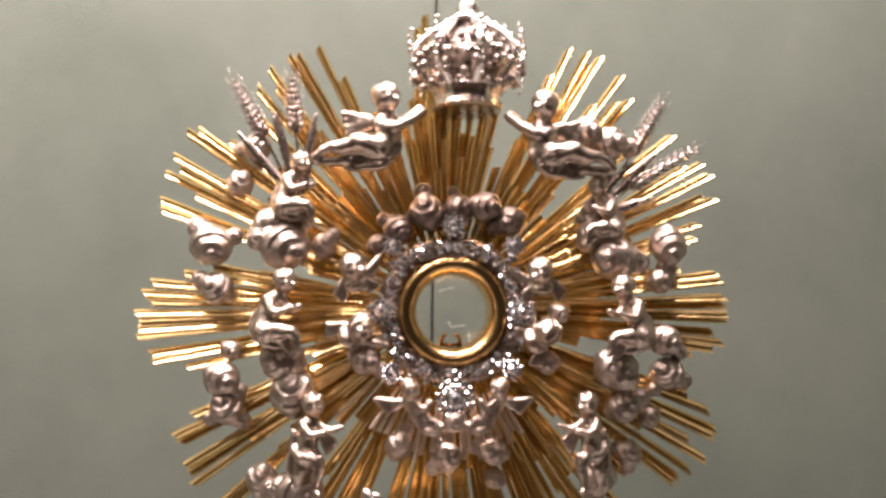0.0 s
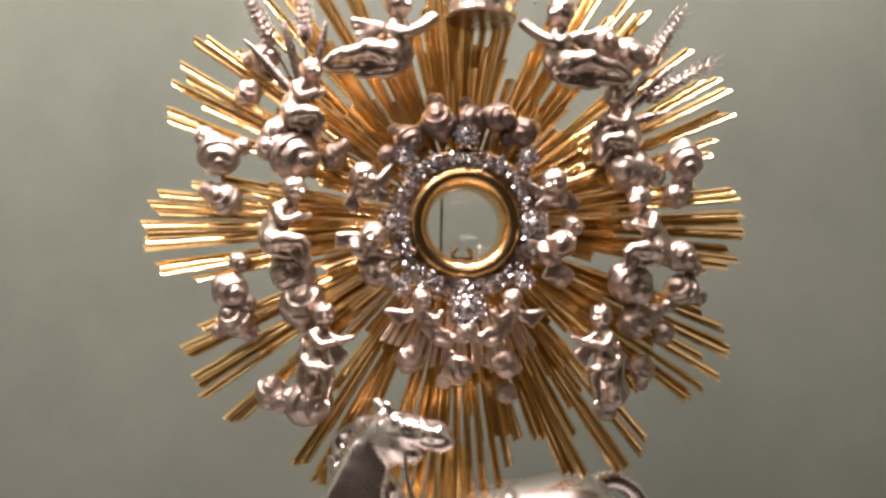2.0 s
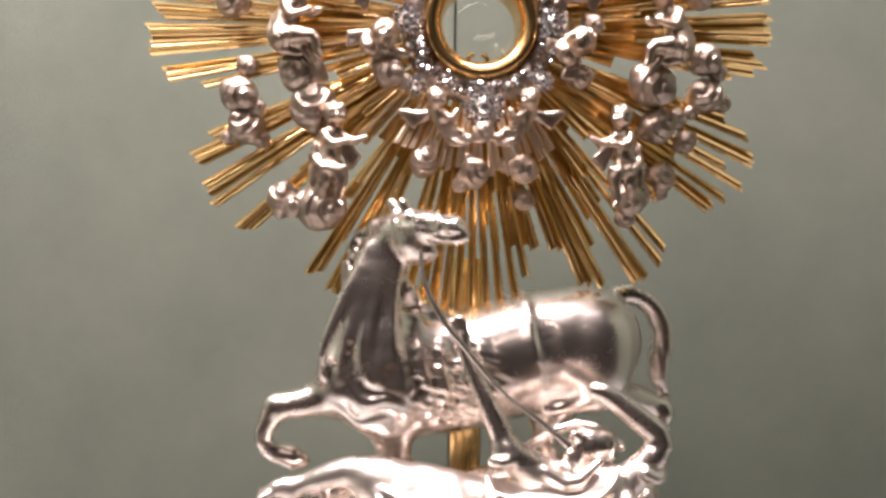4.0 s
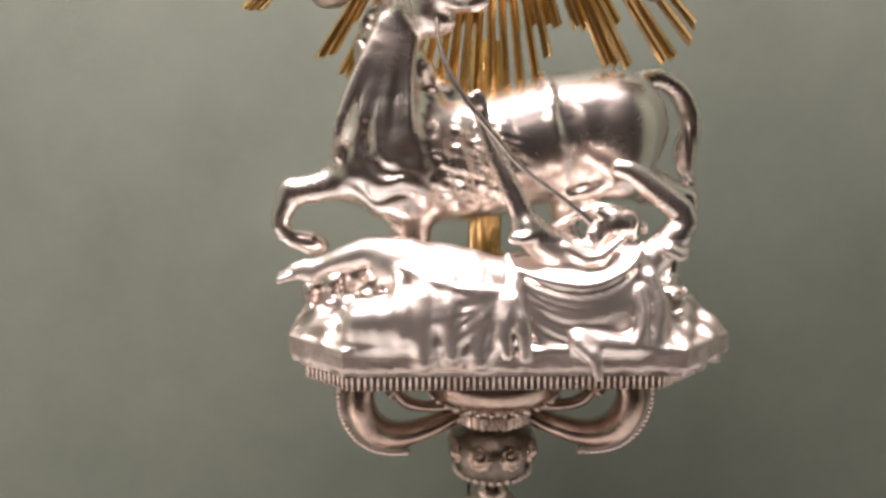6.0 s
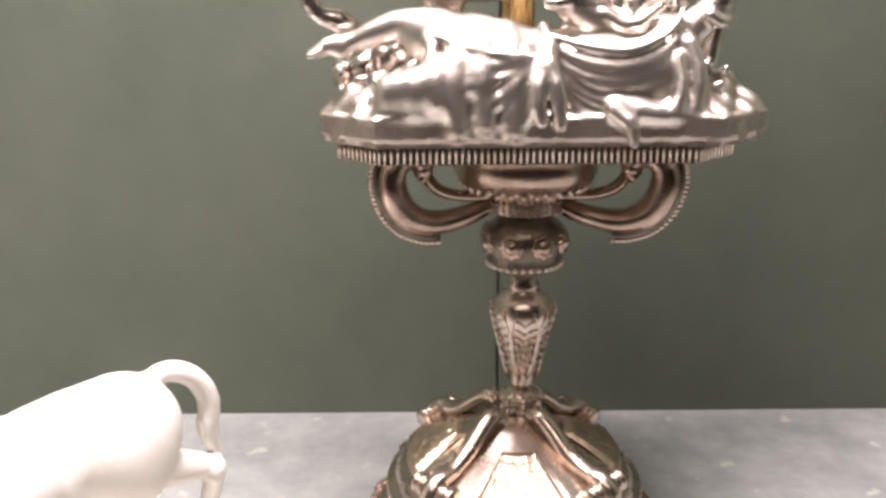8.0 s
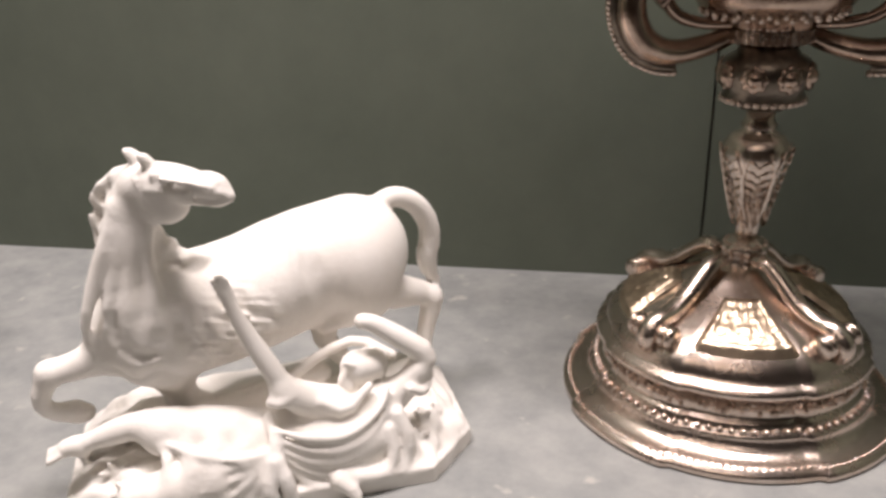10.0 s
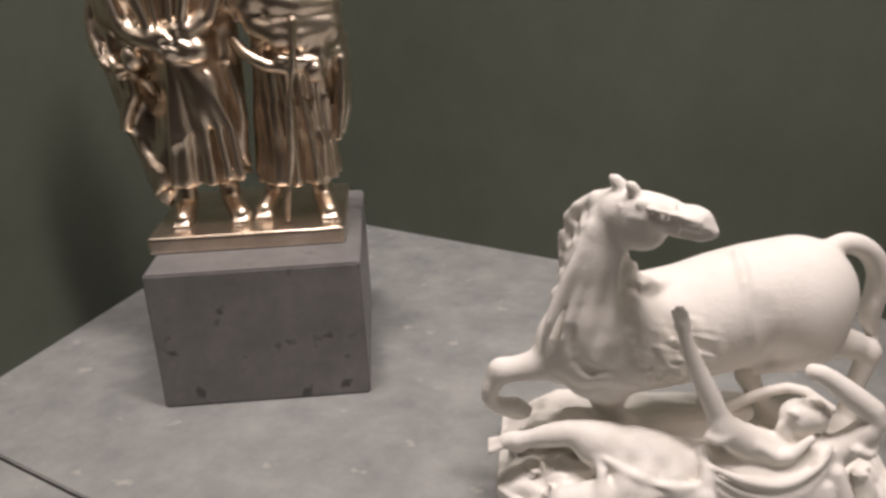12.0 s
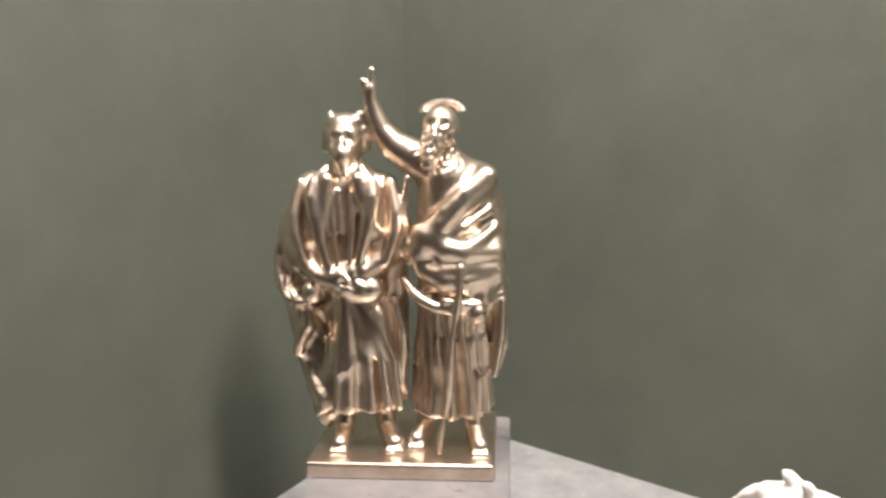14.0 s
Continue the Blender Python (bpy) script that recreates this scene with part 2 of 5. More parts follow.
        for ax in range(3):
            o1, o2 = [(1, 2), (2, 0), (0, 1)][ax]
            sl = [slice(1, -1)] * 3
            sl[ax] = slice(0, -1)
            sh = [slice(1, -1)] * 3
            sh[ax] = slice(1, None)
            a, b = neg[tuple(sl)], neg[tuple(sh)]
            for flip in (False, True):
                e = np.argwhere((a & ~b) if not flip else (~a & b))
                e[:, [i for i in range(3) if i != ax]] += 1
                u, v = np.zeros(3, int), np.zeros(3, int)
                u[o1], v[o2] = 1, 1
                q = np.stack([num[tuple((e - u - v).T)], num[tuple((e - v).T)], num[tuple(e.T)], num[tuple((e - u).T)]], 1)
                quads.append(q if not flip else q[:, ::-1])
        q = np.concatenate(quads)
        me = bpy.data.meshes.new(name)
        me.vertices.add(len(co))
        me.vertices.foreach_set("co", co.astype(np.float32).ravel())
        me.loops.add(q.size)
        me.loops.foreach_set("vertex_index", q.astype(np.int32).ravel())
        me.polygons.add(len(q))
        me.polygons.foreach_set("loop_start", np.arange(0, q.size, 4, dtype=np.int32))
        me.update(calc_edges=True)
        me.shade_smooth()
        return me


# ---- the case and the hall ----
def setting(name, bm, mat, m=None, label="", smooth=False):
    return tagged(put(name, from_bm(name, bm, smooth), mat, None, label, m), kind="structure")


FLOOR = empty("floor")
tagged(FLOOR, "grey limestone shelf slabs with a narrow dark joint", "shelf", kind="structure")
for y0, y1 in ((-0.4195, 0.215), (-0.60, -0.4225)):
    part("slab", block(bmesh.new(), -1.25, 1.2, y0, y1, -0.05, 0, 0.0012), STONE, FLOOR, smooth=False)
part("joint", block(bmesh.new(), -1.25, 1.2, -0.425, -0.417, -0.048, -0.006), BLACK, FLOOR, smooth=False)
SEAM = 0.016
WALL_N = empty("wall_north")
tagged(WALL_N, "matt green cloth-covered back panels of the display case", "wall", kind="structure")
for x0, x1 in ((-1.25, SEAM - 0.0012), (SEAM + 0.0012, 1.2)):
    part("panel", block(bmesh.new(), x0, x1, 0.215, 0.24, -0.05, 2.35, 0.0012), WALL, WALL_N, smooth=False)
part("gap", block(bmesh.new(), SEAM - 0.01, SEAM + 0.01, 0.219, 0.238, -0.05, 2.35), BLACK, WALL_N, smooth=False)
setting("wall_west", block(bmesh.new(), -0.03, 0, -0.82, 0.02, -0.05, 2.35), WALL, pose(-1.14, 0.205, 0, 0, 0, 12.5), "matt green cloth-covered side wall of the display case")
setting("wall_east", block(bmesh.new(), 1.2, 1.23, -0.60, 0.24, -0.05, 2.35), WALL, None, "matt green side wall of the display case")
setting("ceiling", block(bmesh.new(), -1.3, 1.25, -0.60, 0.26, 2.35, 2.38), WHITE, None, "plain pale top of the display case")
setting("case_front", block(bmesh.new(), -1.3, 1.25, -0.60, -0.56, -1.0, -0.05), DARK, None, "dark front of the display case below the shelf")
setting("hall_floor", block(bmesh.new(), -4, 4, -5, 0.3, -1.05, -1.0), HALL_FLOOR, None, "brown floor of the dim museum hall")
setting("hall_wall", block(bmesh.new(), -4, 4, -5.05, -5, -1.0, 3), DARK, None, "dark wall of the dim museum hall")
setting("hall_wall", block(bmesh.new(), -4.05, -4, -5, 0.3, -1.0, 3), DARK, None, "dark wall of the dim museum hall")
setting("hall_wall", block(bmesh.new(), 4, 4.05, -5, 0.3, -1.0, 3), DARK, None, "dark wall of the dim museum hall")
setting("hall_wall", block(bmesh.new(), -4, 4, 0.3, 0.35, -1.0, 3), DARK, None, "dark wall of the dim museum hall")
setting("hall_ceiling", block(bmesh.new(), -4, 4, -5, 0.3, 3, 3.05), DARK, None, "dark ceiling of the dim museum hall")


# ---- the plinth with the pair of figures ----
def stone_plinth():
    o = part("stone_plinth", block(bmesh.new(), -0.099, 0.099, -0.002, 0.224, 0, 0.139, 0.0018), STONE_DARK, None, smooth=False)
    o.matrix_basis = pose(-0.734, -0.234, 0, 0, 0, 36)
    return tagged(o, "square grey veined limestone plinth under the gilded statue", "plinth")


def statue_pair():
    c = Clay((-0.14, 0.0, -0.002), (0.14, 0.17, 0.43), 0.0017)
    c.solid((-0.096, 0.008, 0), (0.100, 0.16, 0.018), lambda x, y, z: np.maximum(np.maximum(np.abs(x - 0.002) - 0.096, np.abs(y - 0.083) - 0.074), np.abs(z - 0.0085) - 0.0085), 0.001)
    # man in a cap with folded arms
    for x, y, x1, y1 in ((-0.062, 0.066, -0.064, 0.040), (-0.020, 0.072, -0.006, 0.046)):
        c.limb([(x, y, 0.09, 0.011), (x, y, 0.036, 0.0105), ((x + x1) / 2, (y + y1) / 2, 0.028, 0.0110), (x1, y1, 0.0240, 0.0095)], 0.006)
        for i in range(4):
            c.limb([(x1 - 0.006 + 0.004 * i, y1 - 0.004, 0.0225, 0.0030), (x1 - 0.007 + 0.0046 * i, y1 - 0.012, 0.0205, 0.0024)], 0.0015)
    c.solid((-0.085, 0.035, 0.055), (0.0, 0.12, 0.13), lambda x, y, z: np.maximum(np.sqrt((x + 0.043) ** 2 + (y - 0.077) ** 2) - 0.031 - (0.131 - z) * 0.12 - 0.003 * np.sin(9 * np.arctan2(y - 0.077, x + 0.043)), np.abs(z - 0.095) - 0.036), 0.004)
    c.limb([(-0.043, 0.076, 0.115, 0.034), (-0.045, 0.078, 0.16, 0.035), (-0.048, 0.08, 0.23, 0.040), (-0.052, 0.08, 0.285, 0.034)], 0.012)
    c.limb([(-0.090, 0.08, 0.285, 0.022), (-0.108, 0.076, 0.235, 0.021), (-0.075, 0.046, 0.203, 0.012), (-0.055, 0.038, 0.205, 0.009)], 0.008)
    c.limb([(-0.018, 0.078, 0.285, 0.020), (-0.004, 0.070, 0.235, 0.019), (-0.028, 0.043, 0.208, 0.011), (-0.042, 0.037, 0.206, 0.009)], 0.008)
    c.limb([(-0.098, 0.09, 0.26, 0.02), (-0.100, 0.095, 0.18, 0.022), (-0.094, 0.092, 0.125, 0.011)], 0.010)
    c.limb([(-0.088, 0.075, 0.12, 0.008), (-0.075, 0.06, 0.06, 0.008), (-0.083, 0.07, 0.035, 0.005)], 0.008)
    c.limb([(-0.052, 0.078, 0.305, 0.016), (-0.052, 0.072, 0.330, 0.014)], 0.008)
    c.blob((-0.053, 0.070, 0.339), (0.0195, 0.020, 0.0215), 0.004).limb([(-0.053, 0.050, 0.338, 0.0035), (-0.053, 0.046, 0.330, 0.003)], 0.003)
    c.limb([(-0.060, 0.056, 0.330, 0.007), (-0.053, 0.050, 0.322, 0.009), (-0.046, 0.056, 0.330, 0.007)], 0.004).limb([(-0.053, 0.050, 0.322, 0.008), (-0.052, 0.049, 0.309, 0.004)], 0.004)
    c.limb([(-0.070, 0.072, 0.348, 0.006), (-0.072, 0.078, 0.332, 0.007)], 0.004).limb([(-0.036, 0.072, 0.348, 0.006), (-0.034, 0.078, 0.332, 0.007)], 0.004)
    c.dent((-0.060, 0.0515, 0.342), 0.006, 0.002).dent((-0.046, 0.0515, 0.342), 0.006, 0.002)
    c.blob((-0.053, 0.078, 0.356), (0.021, 0.021, 0.010), 0.003).blob((-0.067, 0.073, 0.362), (0.004, 0.006, 0.007), 0.003).blob((-0.038, 0.073, 0.362), (0.005, 0.006, 0.006), 0.003)
    c.limb([(-0.068, 0.046, 0.30, 0.008), (-0.075, 0.04, 0.25, 0.009)], 0.008).limb([(-0.036, 0.046, 0.30, 0.008), (-0.022, 0.042, 0.25, 0.009)], 0.008)
    c.limb([(-0.06, 0.04, 0.20, 0.011), (-0.045, 0.036, 0.19, 0.010), (-0.025, 0.04, 0.19, 0.012)], 0.006)
    # bearded man with a raised arm
    for x, y, x1, y1 in ((0.026, 0.080, 0.016, 0.056), (0.076, 0.066, 0.084, 0.040)):
        c.limb([(x, y, 0.09, 0.012), (x, y, 0.036, 0.0105), ((x + x1) / 2, (y + y1) / 2, 0.028, 0.0110), (x1, y1, 0.0240, 0.0095)], 0.006)
        for i in range(4):
            c.limb([(x1 - 0.006 + 0.004 * i, y1 - 0.004, 0.0225, 0.0030), (x1 - 0.007 + 0.0046 * i, y1 - 0.012, 0.0205, 0.0024)], 0.0015)
    c.solid((0.005, 0.035, 0.045), (0.1, 0.13, 0.13), lambda x, y, z: np.maximum(np.sqrt((x - 0.053) ** 2 + (y - 0.081) ** 2) - 0.031 - (0.128 - z) * 0.13 - 0.003 * np.sin(11 * np.arctan2(y - 0.081, x - 0.053)), np.abs(z - 0.090) - 0.038), 0.004)
    c.limb([(0.052, 0.082, 0.115, 0.034), (0.055, 0.08, 0.16, 0.035), (0.055, 0.08, 0.23, 0.039), (0.052, 0.08, 0.295, 0.032)], 0.012)
    c.limb([(0.024, 0.078, 0.315, 0.020), (-0.012, 0.074, 0.338, 0.0135), (-0.026, 0.072, 0.375, 0.008), (-0.026, 0.071, 0.388, 0.0075)], 0.008)
    c.limb([(-0.026, 0.071, 0.388, 0.006), (-0.023, 0.070, 0.408, 0.003)], 0.003).limb([(-0.030, 0.071, 0.388, 0.004), (-0.032, 0.067, 0.397, 0.003)], 0.003)
    c.limb([(0.082, 0.08, 0.295, 0.020), (0.096, 0.078, 0.24, 0.019), (0.088, 0.052, 0.185, 0.013), (0.076, 0.045, 0.175, 0.010)], 0.009)
    c.limb([(0.048, 0.078, 0.312, 0.015), (0.046, 0.072, 0.338, 0.014)], 0.008)
    c.blob((0.046, 0.070, 0.350), (0.0190, 0.020, 0.0215), 0.004).limb([(0.043, 0.050, 0.350, 0.0035), (0.042, 0.046, 0.342, 0.003)], 0.003)
    c.dent((0.037, 0.0525, 0.354), 0.006, 0.002).dent((0.051, 0.0515, 0.354), 0.006, 0.002)
    c.limb([(0.040, 0.056, 0.340, 0.011), (0.034, 0.050, 0.318, 0.009), (0.034, 0.048, 0.305, 0.004)], 0.005)
    c.limb([(0.028, 0.045, 0.245, 0.012), (0.06, 0.04, 0.225, 0.014), (0.098, 0.058, 0.225, 0.013)], 0.008)
    c.limb([(0.028, 0.045, 0.212, 0.010), (0.06, 0.038, 0.196, 0.014), (0.098, 0.055, 0.205, 0.013)], 0.009)
    c.limb([(0.092, 0.060, 0.30, 0.012), (0.055, 0.042, 0.265, 0.012), (0.024, 0.046, 0.228, 0.012)], 0.009)
    c.limb([(0.098, 0.08, 0.19, 0.016), (0.100, 0.082, 0.13, 0.012), (0.098, 0.078, 0.10, 0.006)], 0.010)
    c.limb([(0.066, 0.029, 0.214, 0.0028), (0.064, 0.028, 0.185, 0.0034)], 0.002).limb([(0.064, 0.028, 0.185, 0.0032), (0.042, 0.028, 0.022, 0.0026)], 0.001)
    c.limb([(0.050, 0.032, 0.180, 0.0028), (0.080, 0.032, 0.176, 0.0028)], 0.002)
    # cloth
    def skirt(cx, cy, n, z0, z1, amp):
        def f(x, y, z):
            a = np.arctan2(y - cy, x - cx)
            w = np.clip((z1 + 0.03 - z) / 0.09, 0, 1) * np.clip((z - z0) / 0.006, 0, 1)
            return -amp * w * (np.abs(np.sin(n * a * .5 + 9 * z + 0.5 * np.sin(2 * a + 1) + 0.25 * np.sin(50 * z))) * 1.6 - .8)
        return f
    c.relief((-0.045, 0.078, 0.12), 0.13, skirt(-0.045, 0.078, 9, 0.05, 0.16, 0.0022))
    c.relief((0.053, 0.08, 0.11), 0.13, skirt(0.053, 0.08, 15, 0.05, 0.19, 0.0042))
    # long gown with the knee pushing forward, its hem caught up
    c.blob((-0.026, 0.050, 0.145), (0.017, 0.012, 0.030), 0.006)
    c.limb([(-0.066, 0.046, 0.100, 0.003), (-0.058, 0.040, 0.104, 0.006), (-0.046, 0.042, 0.112, 0.003)], 0.004)
    for x0, x1, z1 in ((-0.060, -0.066, 0.062), (-0.050, -0.052, 0.066), (-0.018, -0.012, 0.066), (-0.006, 0.000, 0.066)):
        c.limb([(-0.044 + 0.2 * x0, 0.046, 0.180, 0.002), (x0, 0.042, 0.130, 0.004), (x1, 0.040, z1, 0.0045)], 0.006)
    # wide cloak falling from the arms
    for rows in (((-0.122, 0.078, 0.262), (-0.132, 0.072, 0.205), (-0.112, 0.056, 0.172), (-0.090, 0.048, 0.176)),
                 ((-0.112, 0.070, 0.190), (-0.092, 0.058, 0.158), (-0.112, 0.060, 0.120), (-0.104, 0.066, 0.112)),
                 ((-0.120, 0.082, 0.180), (-0.112, 0.080, 0.120), (-0.098, 0.074, 0.075), (-0.090, 0.070, 0.040)),
                 ((-0.104, 0.070, 0.112), (-0.094, 0.060, 0.080), (-0.078, 0.052, 0.064), (-0.090, 0.058, 0.050)),
                 ((-0.004, 0.062, 0.170), (0.004, 0.066, 0.130), (-0.002, 0.070, 0.085), (0.002, 0.072, 0.070))):
        c.limb([(x, y, z, r) for (x, y, z), r in zip(rows, (0.004, 0.0065, 0.0065, 0.004))], 0.007)
    c.limb([(-0.104, 0.084, 0.240, 0.020), (-0.108, 0.082, 0.195, 0.020), (-0.100, 0.082, 0.140, 0.018), (-0.090, 0.080, 0.085, 0.014), (-0.086, 0.076, 0.046, 0.009)], 0.008)
    c.limb([(-0.008, 0.082, 0.240, 0.016), (-0.006, 0.082, 0.170, 0.014), (-0.004, 0.080, 0.110, 0.010)], 0.008)
    c.limb([(-0.100, 0.052, 0.222, 0.005), (-0.084, 0.040, 0.206, 0.008), (-0.062, 0.036, 0.200, 0.007)], 0.005)
    c.blob((-0.088, 0.044, 0.186), (0.010, 0.010, 0.012), 0.004).blob((-0.030, 0.038, 0.190), (0.011, 0.009, 0.013), 0.004)
    # broad collar and open front
    for sx in (-1, 1):
        c.limb([(-0.052 + sx * 0.018, 0.056, 0.310, 0.005), (-0.052 + sx * 0.032, 0.044, 0.292, 0.0085), (-0.052 + sx * 0.026, 0.036, 0.255, 0.0075), (-0.052 + sx * 0.014, 0.036, 0.210, 0.004)], 0.004)
        c.limb([(-0.052 + sx * 0.046, 0.062, 0.296, 0.005), (-0.052 + sx * 0.054, 0.050, 0.255, 0.0075), (-0.052 + sx * 0.042, 0.042, 0.218, 0.005)], 0.005)
        c.limb([(-0.052 + sx * 0.010, 0.044, 0.285, 0.0025), (-0.052 + sx * 0.010, 0.037, 0.250, 0.0035), (-0.052 + sx * 0.006, 0.036, 0.215, 0.0025)], 0.003)
    # toga of the bearded man: a broad fold over the belt, its lower edge in an arc
    c.limb([(0.026, 0.044, 0.206, 0.004), (0.058, 0.033, 0.212, 0.0065), (0.098, 0.048, 0.210, 0.005)], 0.004)
    c.limb([(0.006, 0.058, 0.196, 0.004), (0.020, 0.042, 0.182, 0.006), (0.046, 0.034, 0.170, 0.006), (0.076, 0.036, 0.172, 0.005), (0.106, 0.058, 0.182, 0.004)], 0.005)
    c.limb([(0.100, 0.060, 0.250, 0.004), (0.082, 0.042, 0.236, 0.006), (0.050, 0.038, 0.224, 0.004)], 0.005)
    c.limb([(0.012, 0.060, 0.300, 0.003), (0.006, 0.058, 0.260, 0.005), (0.012, 0.056, 0.215, 0.004)], 0.006)
    c.limb([(0.106, 0.070, 0.170, 0.006), (0.104, 0.066, 0.130, 0.007), (0.098, 0.060, 0.095, 0.004)], 0.006)
    c.blob((0.082, 0.036, 0.166), (0.010, 0.009, 0.011), 0.003)
    c.limb([(-0.056, 0.042, 0.290, 0.002), (-0.054, 0.038, 0.25, 0.003)], 0.004)
    for dz, r in ((0.0, 0.006), (0.020, 0.004), (0.034, 0.0055), (0.056, 0.004), (0.072, 0.006)):
        c.limb([(0.094, 0.060, 0.306 - dz * 1.1, 0.003), (0.060, 0.037, 0.280 - dz, r), (0.022 + 0.1 * dz, 0.046, 0.238 - dz * 0.7, 0.003)], 0.004)
    c.folds((-0.10, 0.08, 0.18), 0.06, (1, 0, 0.35), 0.03, 0.0018)
    c.rough((-0.052, 0.068, 0.330), 0.030, 0.008, 0.0011).rough((0.044, 0.058, 0.330), 0.034, 0.007, 0.0014)
    c.rough((-0.045, 0.038, 0.198), 0.026, 0.010, 0.0014)
    me = c.mesh("gilded_statue")
    bm = bmesh.new()
    bm.from_mesh(me)
    for i in range(19):
        a = math.pi * i / 18
        d = Vector((math.cos(a) * 1.15, 0.0, math.sin(a) * 0.55))
        tube(bm, [Vector((0.047, 0.080, 0.366)) + d * 0.012, Vector((0.047, 0.080, 0.366)) + d * 0.0215], (0.0016, 0.0006), 5)
    bm.to_mesh(me)
    bm.free()
    me.shade_smooth()
    o = put("gilded_statue", me, BRONZE, None, "", pose(-0.7683, -0.2079, 0.139, 0, 0, 36) @ Matrix.Diagonal((0.98, 1, 0.985, 1)))
    return tagged(o, "gilded bronze statue of two robed figures on a plate", "statue")


stone_plinth()
statue_pair()


# ---- horse with a fallen rider, cast in plaster and again in silver ----
TWIST = 5.7  # the rock lies turned under the horse


def octagon(x, y):
    ca, sa = math.cos(radians(TWIST)), math.sin(radians(TWIST))
    ax, ay = np.abs(ca * x + sa * y - 0.003), np.abs(-sa * x + ca * y + 0.005)
    return np.maximum(np.maximum(ax - 0.152, ay - 0.0905), ax * 0.711 + ay * 0.702 - 0.1432)


def horse_group(name):
    c = Clay((-0.19, -0.125, -0.006), (0.19, 0.11, 0.285), 0.0016)
    c.solid((-0.170, -0.115, 0), (0.170, 0.105, 0.036), lambda x, y, z: np.maximum(octagon(x, y) + 0.003 + np.maximum(z - 0.015, 0) * 1.15, z - 0.033 - 0.008 * np.sin(40 * x + 1) * np.cos(30 * y)) * 0.6, 0.004)
    c.limb([(-0.13, -0.032, 0.034, 0.011), (-0.09, -0.026, 0.046, 0.016), (-0.055, -0.02, 0.048, 0.013)], 0.010)
    c.rough((-0.12, -0.035, 0.026), 0.095, 0.017, 0.0018).rough((0.13, -0.030, 0.026), 0.095, 0.017, 0.0018).rough((0, 0.03, 0.02), 0.1, 0.025, 0.002)
    s, x, y, z = c._cut((-0.19, -0.12, 0), (0.19, 0.11, 0.05))
    c.f[s] = np.maximum(c.f[s], octagon(x, y))
    c.solid((-0.170, -0.115, 0), (0.170, 0.105, 0.014), lambda x, y, z: np.maximum(octagon(x, y), np.abs(z - 0.007) - 0.007), 0.002)
    # horse
    c.limb([(-0.066, -0.020, 0.126, 0.046), (-0.012, 0.002, 0.128, 0.0455), (0.036, 0.018, 0.141, 0.0465), (0.078, 0.030, 0.1475, 0.0455)], 0.010)
    c.blob((-0.070, -0.044, 0.128), (0.030, 0.020, 0.042), 0.004, 15).blob((0.084, 0.006, 0.136), (0.032, 0.024, 0.040), 0.005, 20).blob((-0.095, -0.035, 0.125), (0.022, 0.026, 0.030), 0.005)
    c.limb([(-0.066, -0.026, 0.148, 0.034), (-0.075, -0.032, 0.185, 0.0225), (-0.070, -0.040, 0.216, 0.0165), (-0.060, -0.044, 0.233, 0.0145)], 0.014)
    c.limb([(-0.056, -0.046, 0.239, 0.0140), (-0.038, -0.057, 0.2405, 0.0145), (-0.020, -0.067, 0.2400, 0.0112), (-0.008, -0.074, 0.2390, 0.0108)], 0.005)
    c.blob((-0.044, -0.054, 0.2290), (0.0195, 0.0135, 0.0165), 0.005, -28).blob((-0.003, -0.076, 0.235), (0.008, 0.007, 0.0055), 0.003)
    c.limb([(-0.044, -0.066, 0.249, 0.0035), (-0.037, -0.069, 0.249, 0.0030)], 0.002).limb([(-0.050, -0.065, 0.240, 0.0022), (-0.012, -0.080, 0.238, 0.0018)], 0.002)
    c.limb([(-0.054, -0.046, 0.249, 0.0050), (-0.060, -0.045, 0.258, 0.0050), (-0.064, -0.045, 0.261, 0.0022)], 0.003).limb([(-0.047, -0.055, 0.250, 0.0045), (-0.050, -0.058, 0.258, 0.0044), (-0.053, -0.059, 0.261, 0.0020)], 0.003)
    c.limb([(-0.053, -0.042, 0.249, 0.005), (-0.074, -0.032, 0.241, 0.006), (-0.092, -0.022, 0.225, 0.006), (-0.095, -0.018, 0.19, 0.0065), (-0.090, -0.022, 0.165, 0.007)], 0.006)
    c.rough((-0.094, -0.02, 0.215), 0.045, 0.013, 0.0016)
    c.limb([(-0.058, -0.040, 0.205, 0.006), (-0.047, -0.036, 0.182, 0.007), (-0.032, -0.024, 0.170, 0.006), (-0.022, -0.010, 0.170, 0.005)], 0.005)
    c.rough((-0.042, -0.03, 0.185), 0.026, 0.012, 0.0016)
    # long creases from the jaw to the breast, and knots of mane
    for x0, x1, r in ((-0.086, -0.106, 0.0050), (-0.076, -0.092, 0.0040), (-0.068, -0.078, 0.0046), (-0.060, -0.060, 0.0035)):
        c.limb([(x0 + 0.010, -0.050, 0.226, 0.002), (x0 + 0.002, -0.054, 0.205, r), (0.5 * (x0 + x1), -0.0565, 0.178, r), (x1, -0.0625, 0.150, r * 0.7), (x1 - 0.002, -0.058, 0.132, 0.002)], 0.008)
    for i in range(6):
        f = i / 5
        c.blob((-0.074 - 0.026 * f, -0.034 + 0.008 * f, 0.240 - 0.078 * f), (0.0060, 0.0060, 0.0075), 0.003)
    c.limb([(-0.090, -0.038, 0.118, 0.018), (-0.118, -0.045, 0.110, 0.0110), (-0.142, -0.048, 0.106, 0.0090), (-0.152, -0.050, 0.086, 0.0062), (-0.146, -0.047, 0.074, 0.0062), (-0.132, -0.042, 0.070, 0.0085)], 0.006)
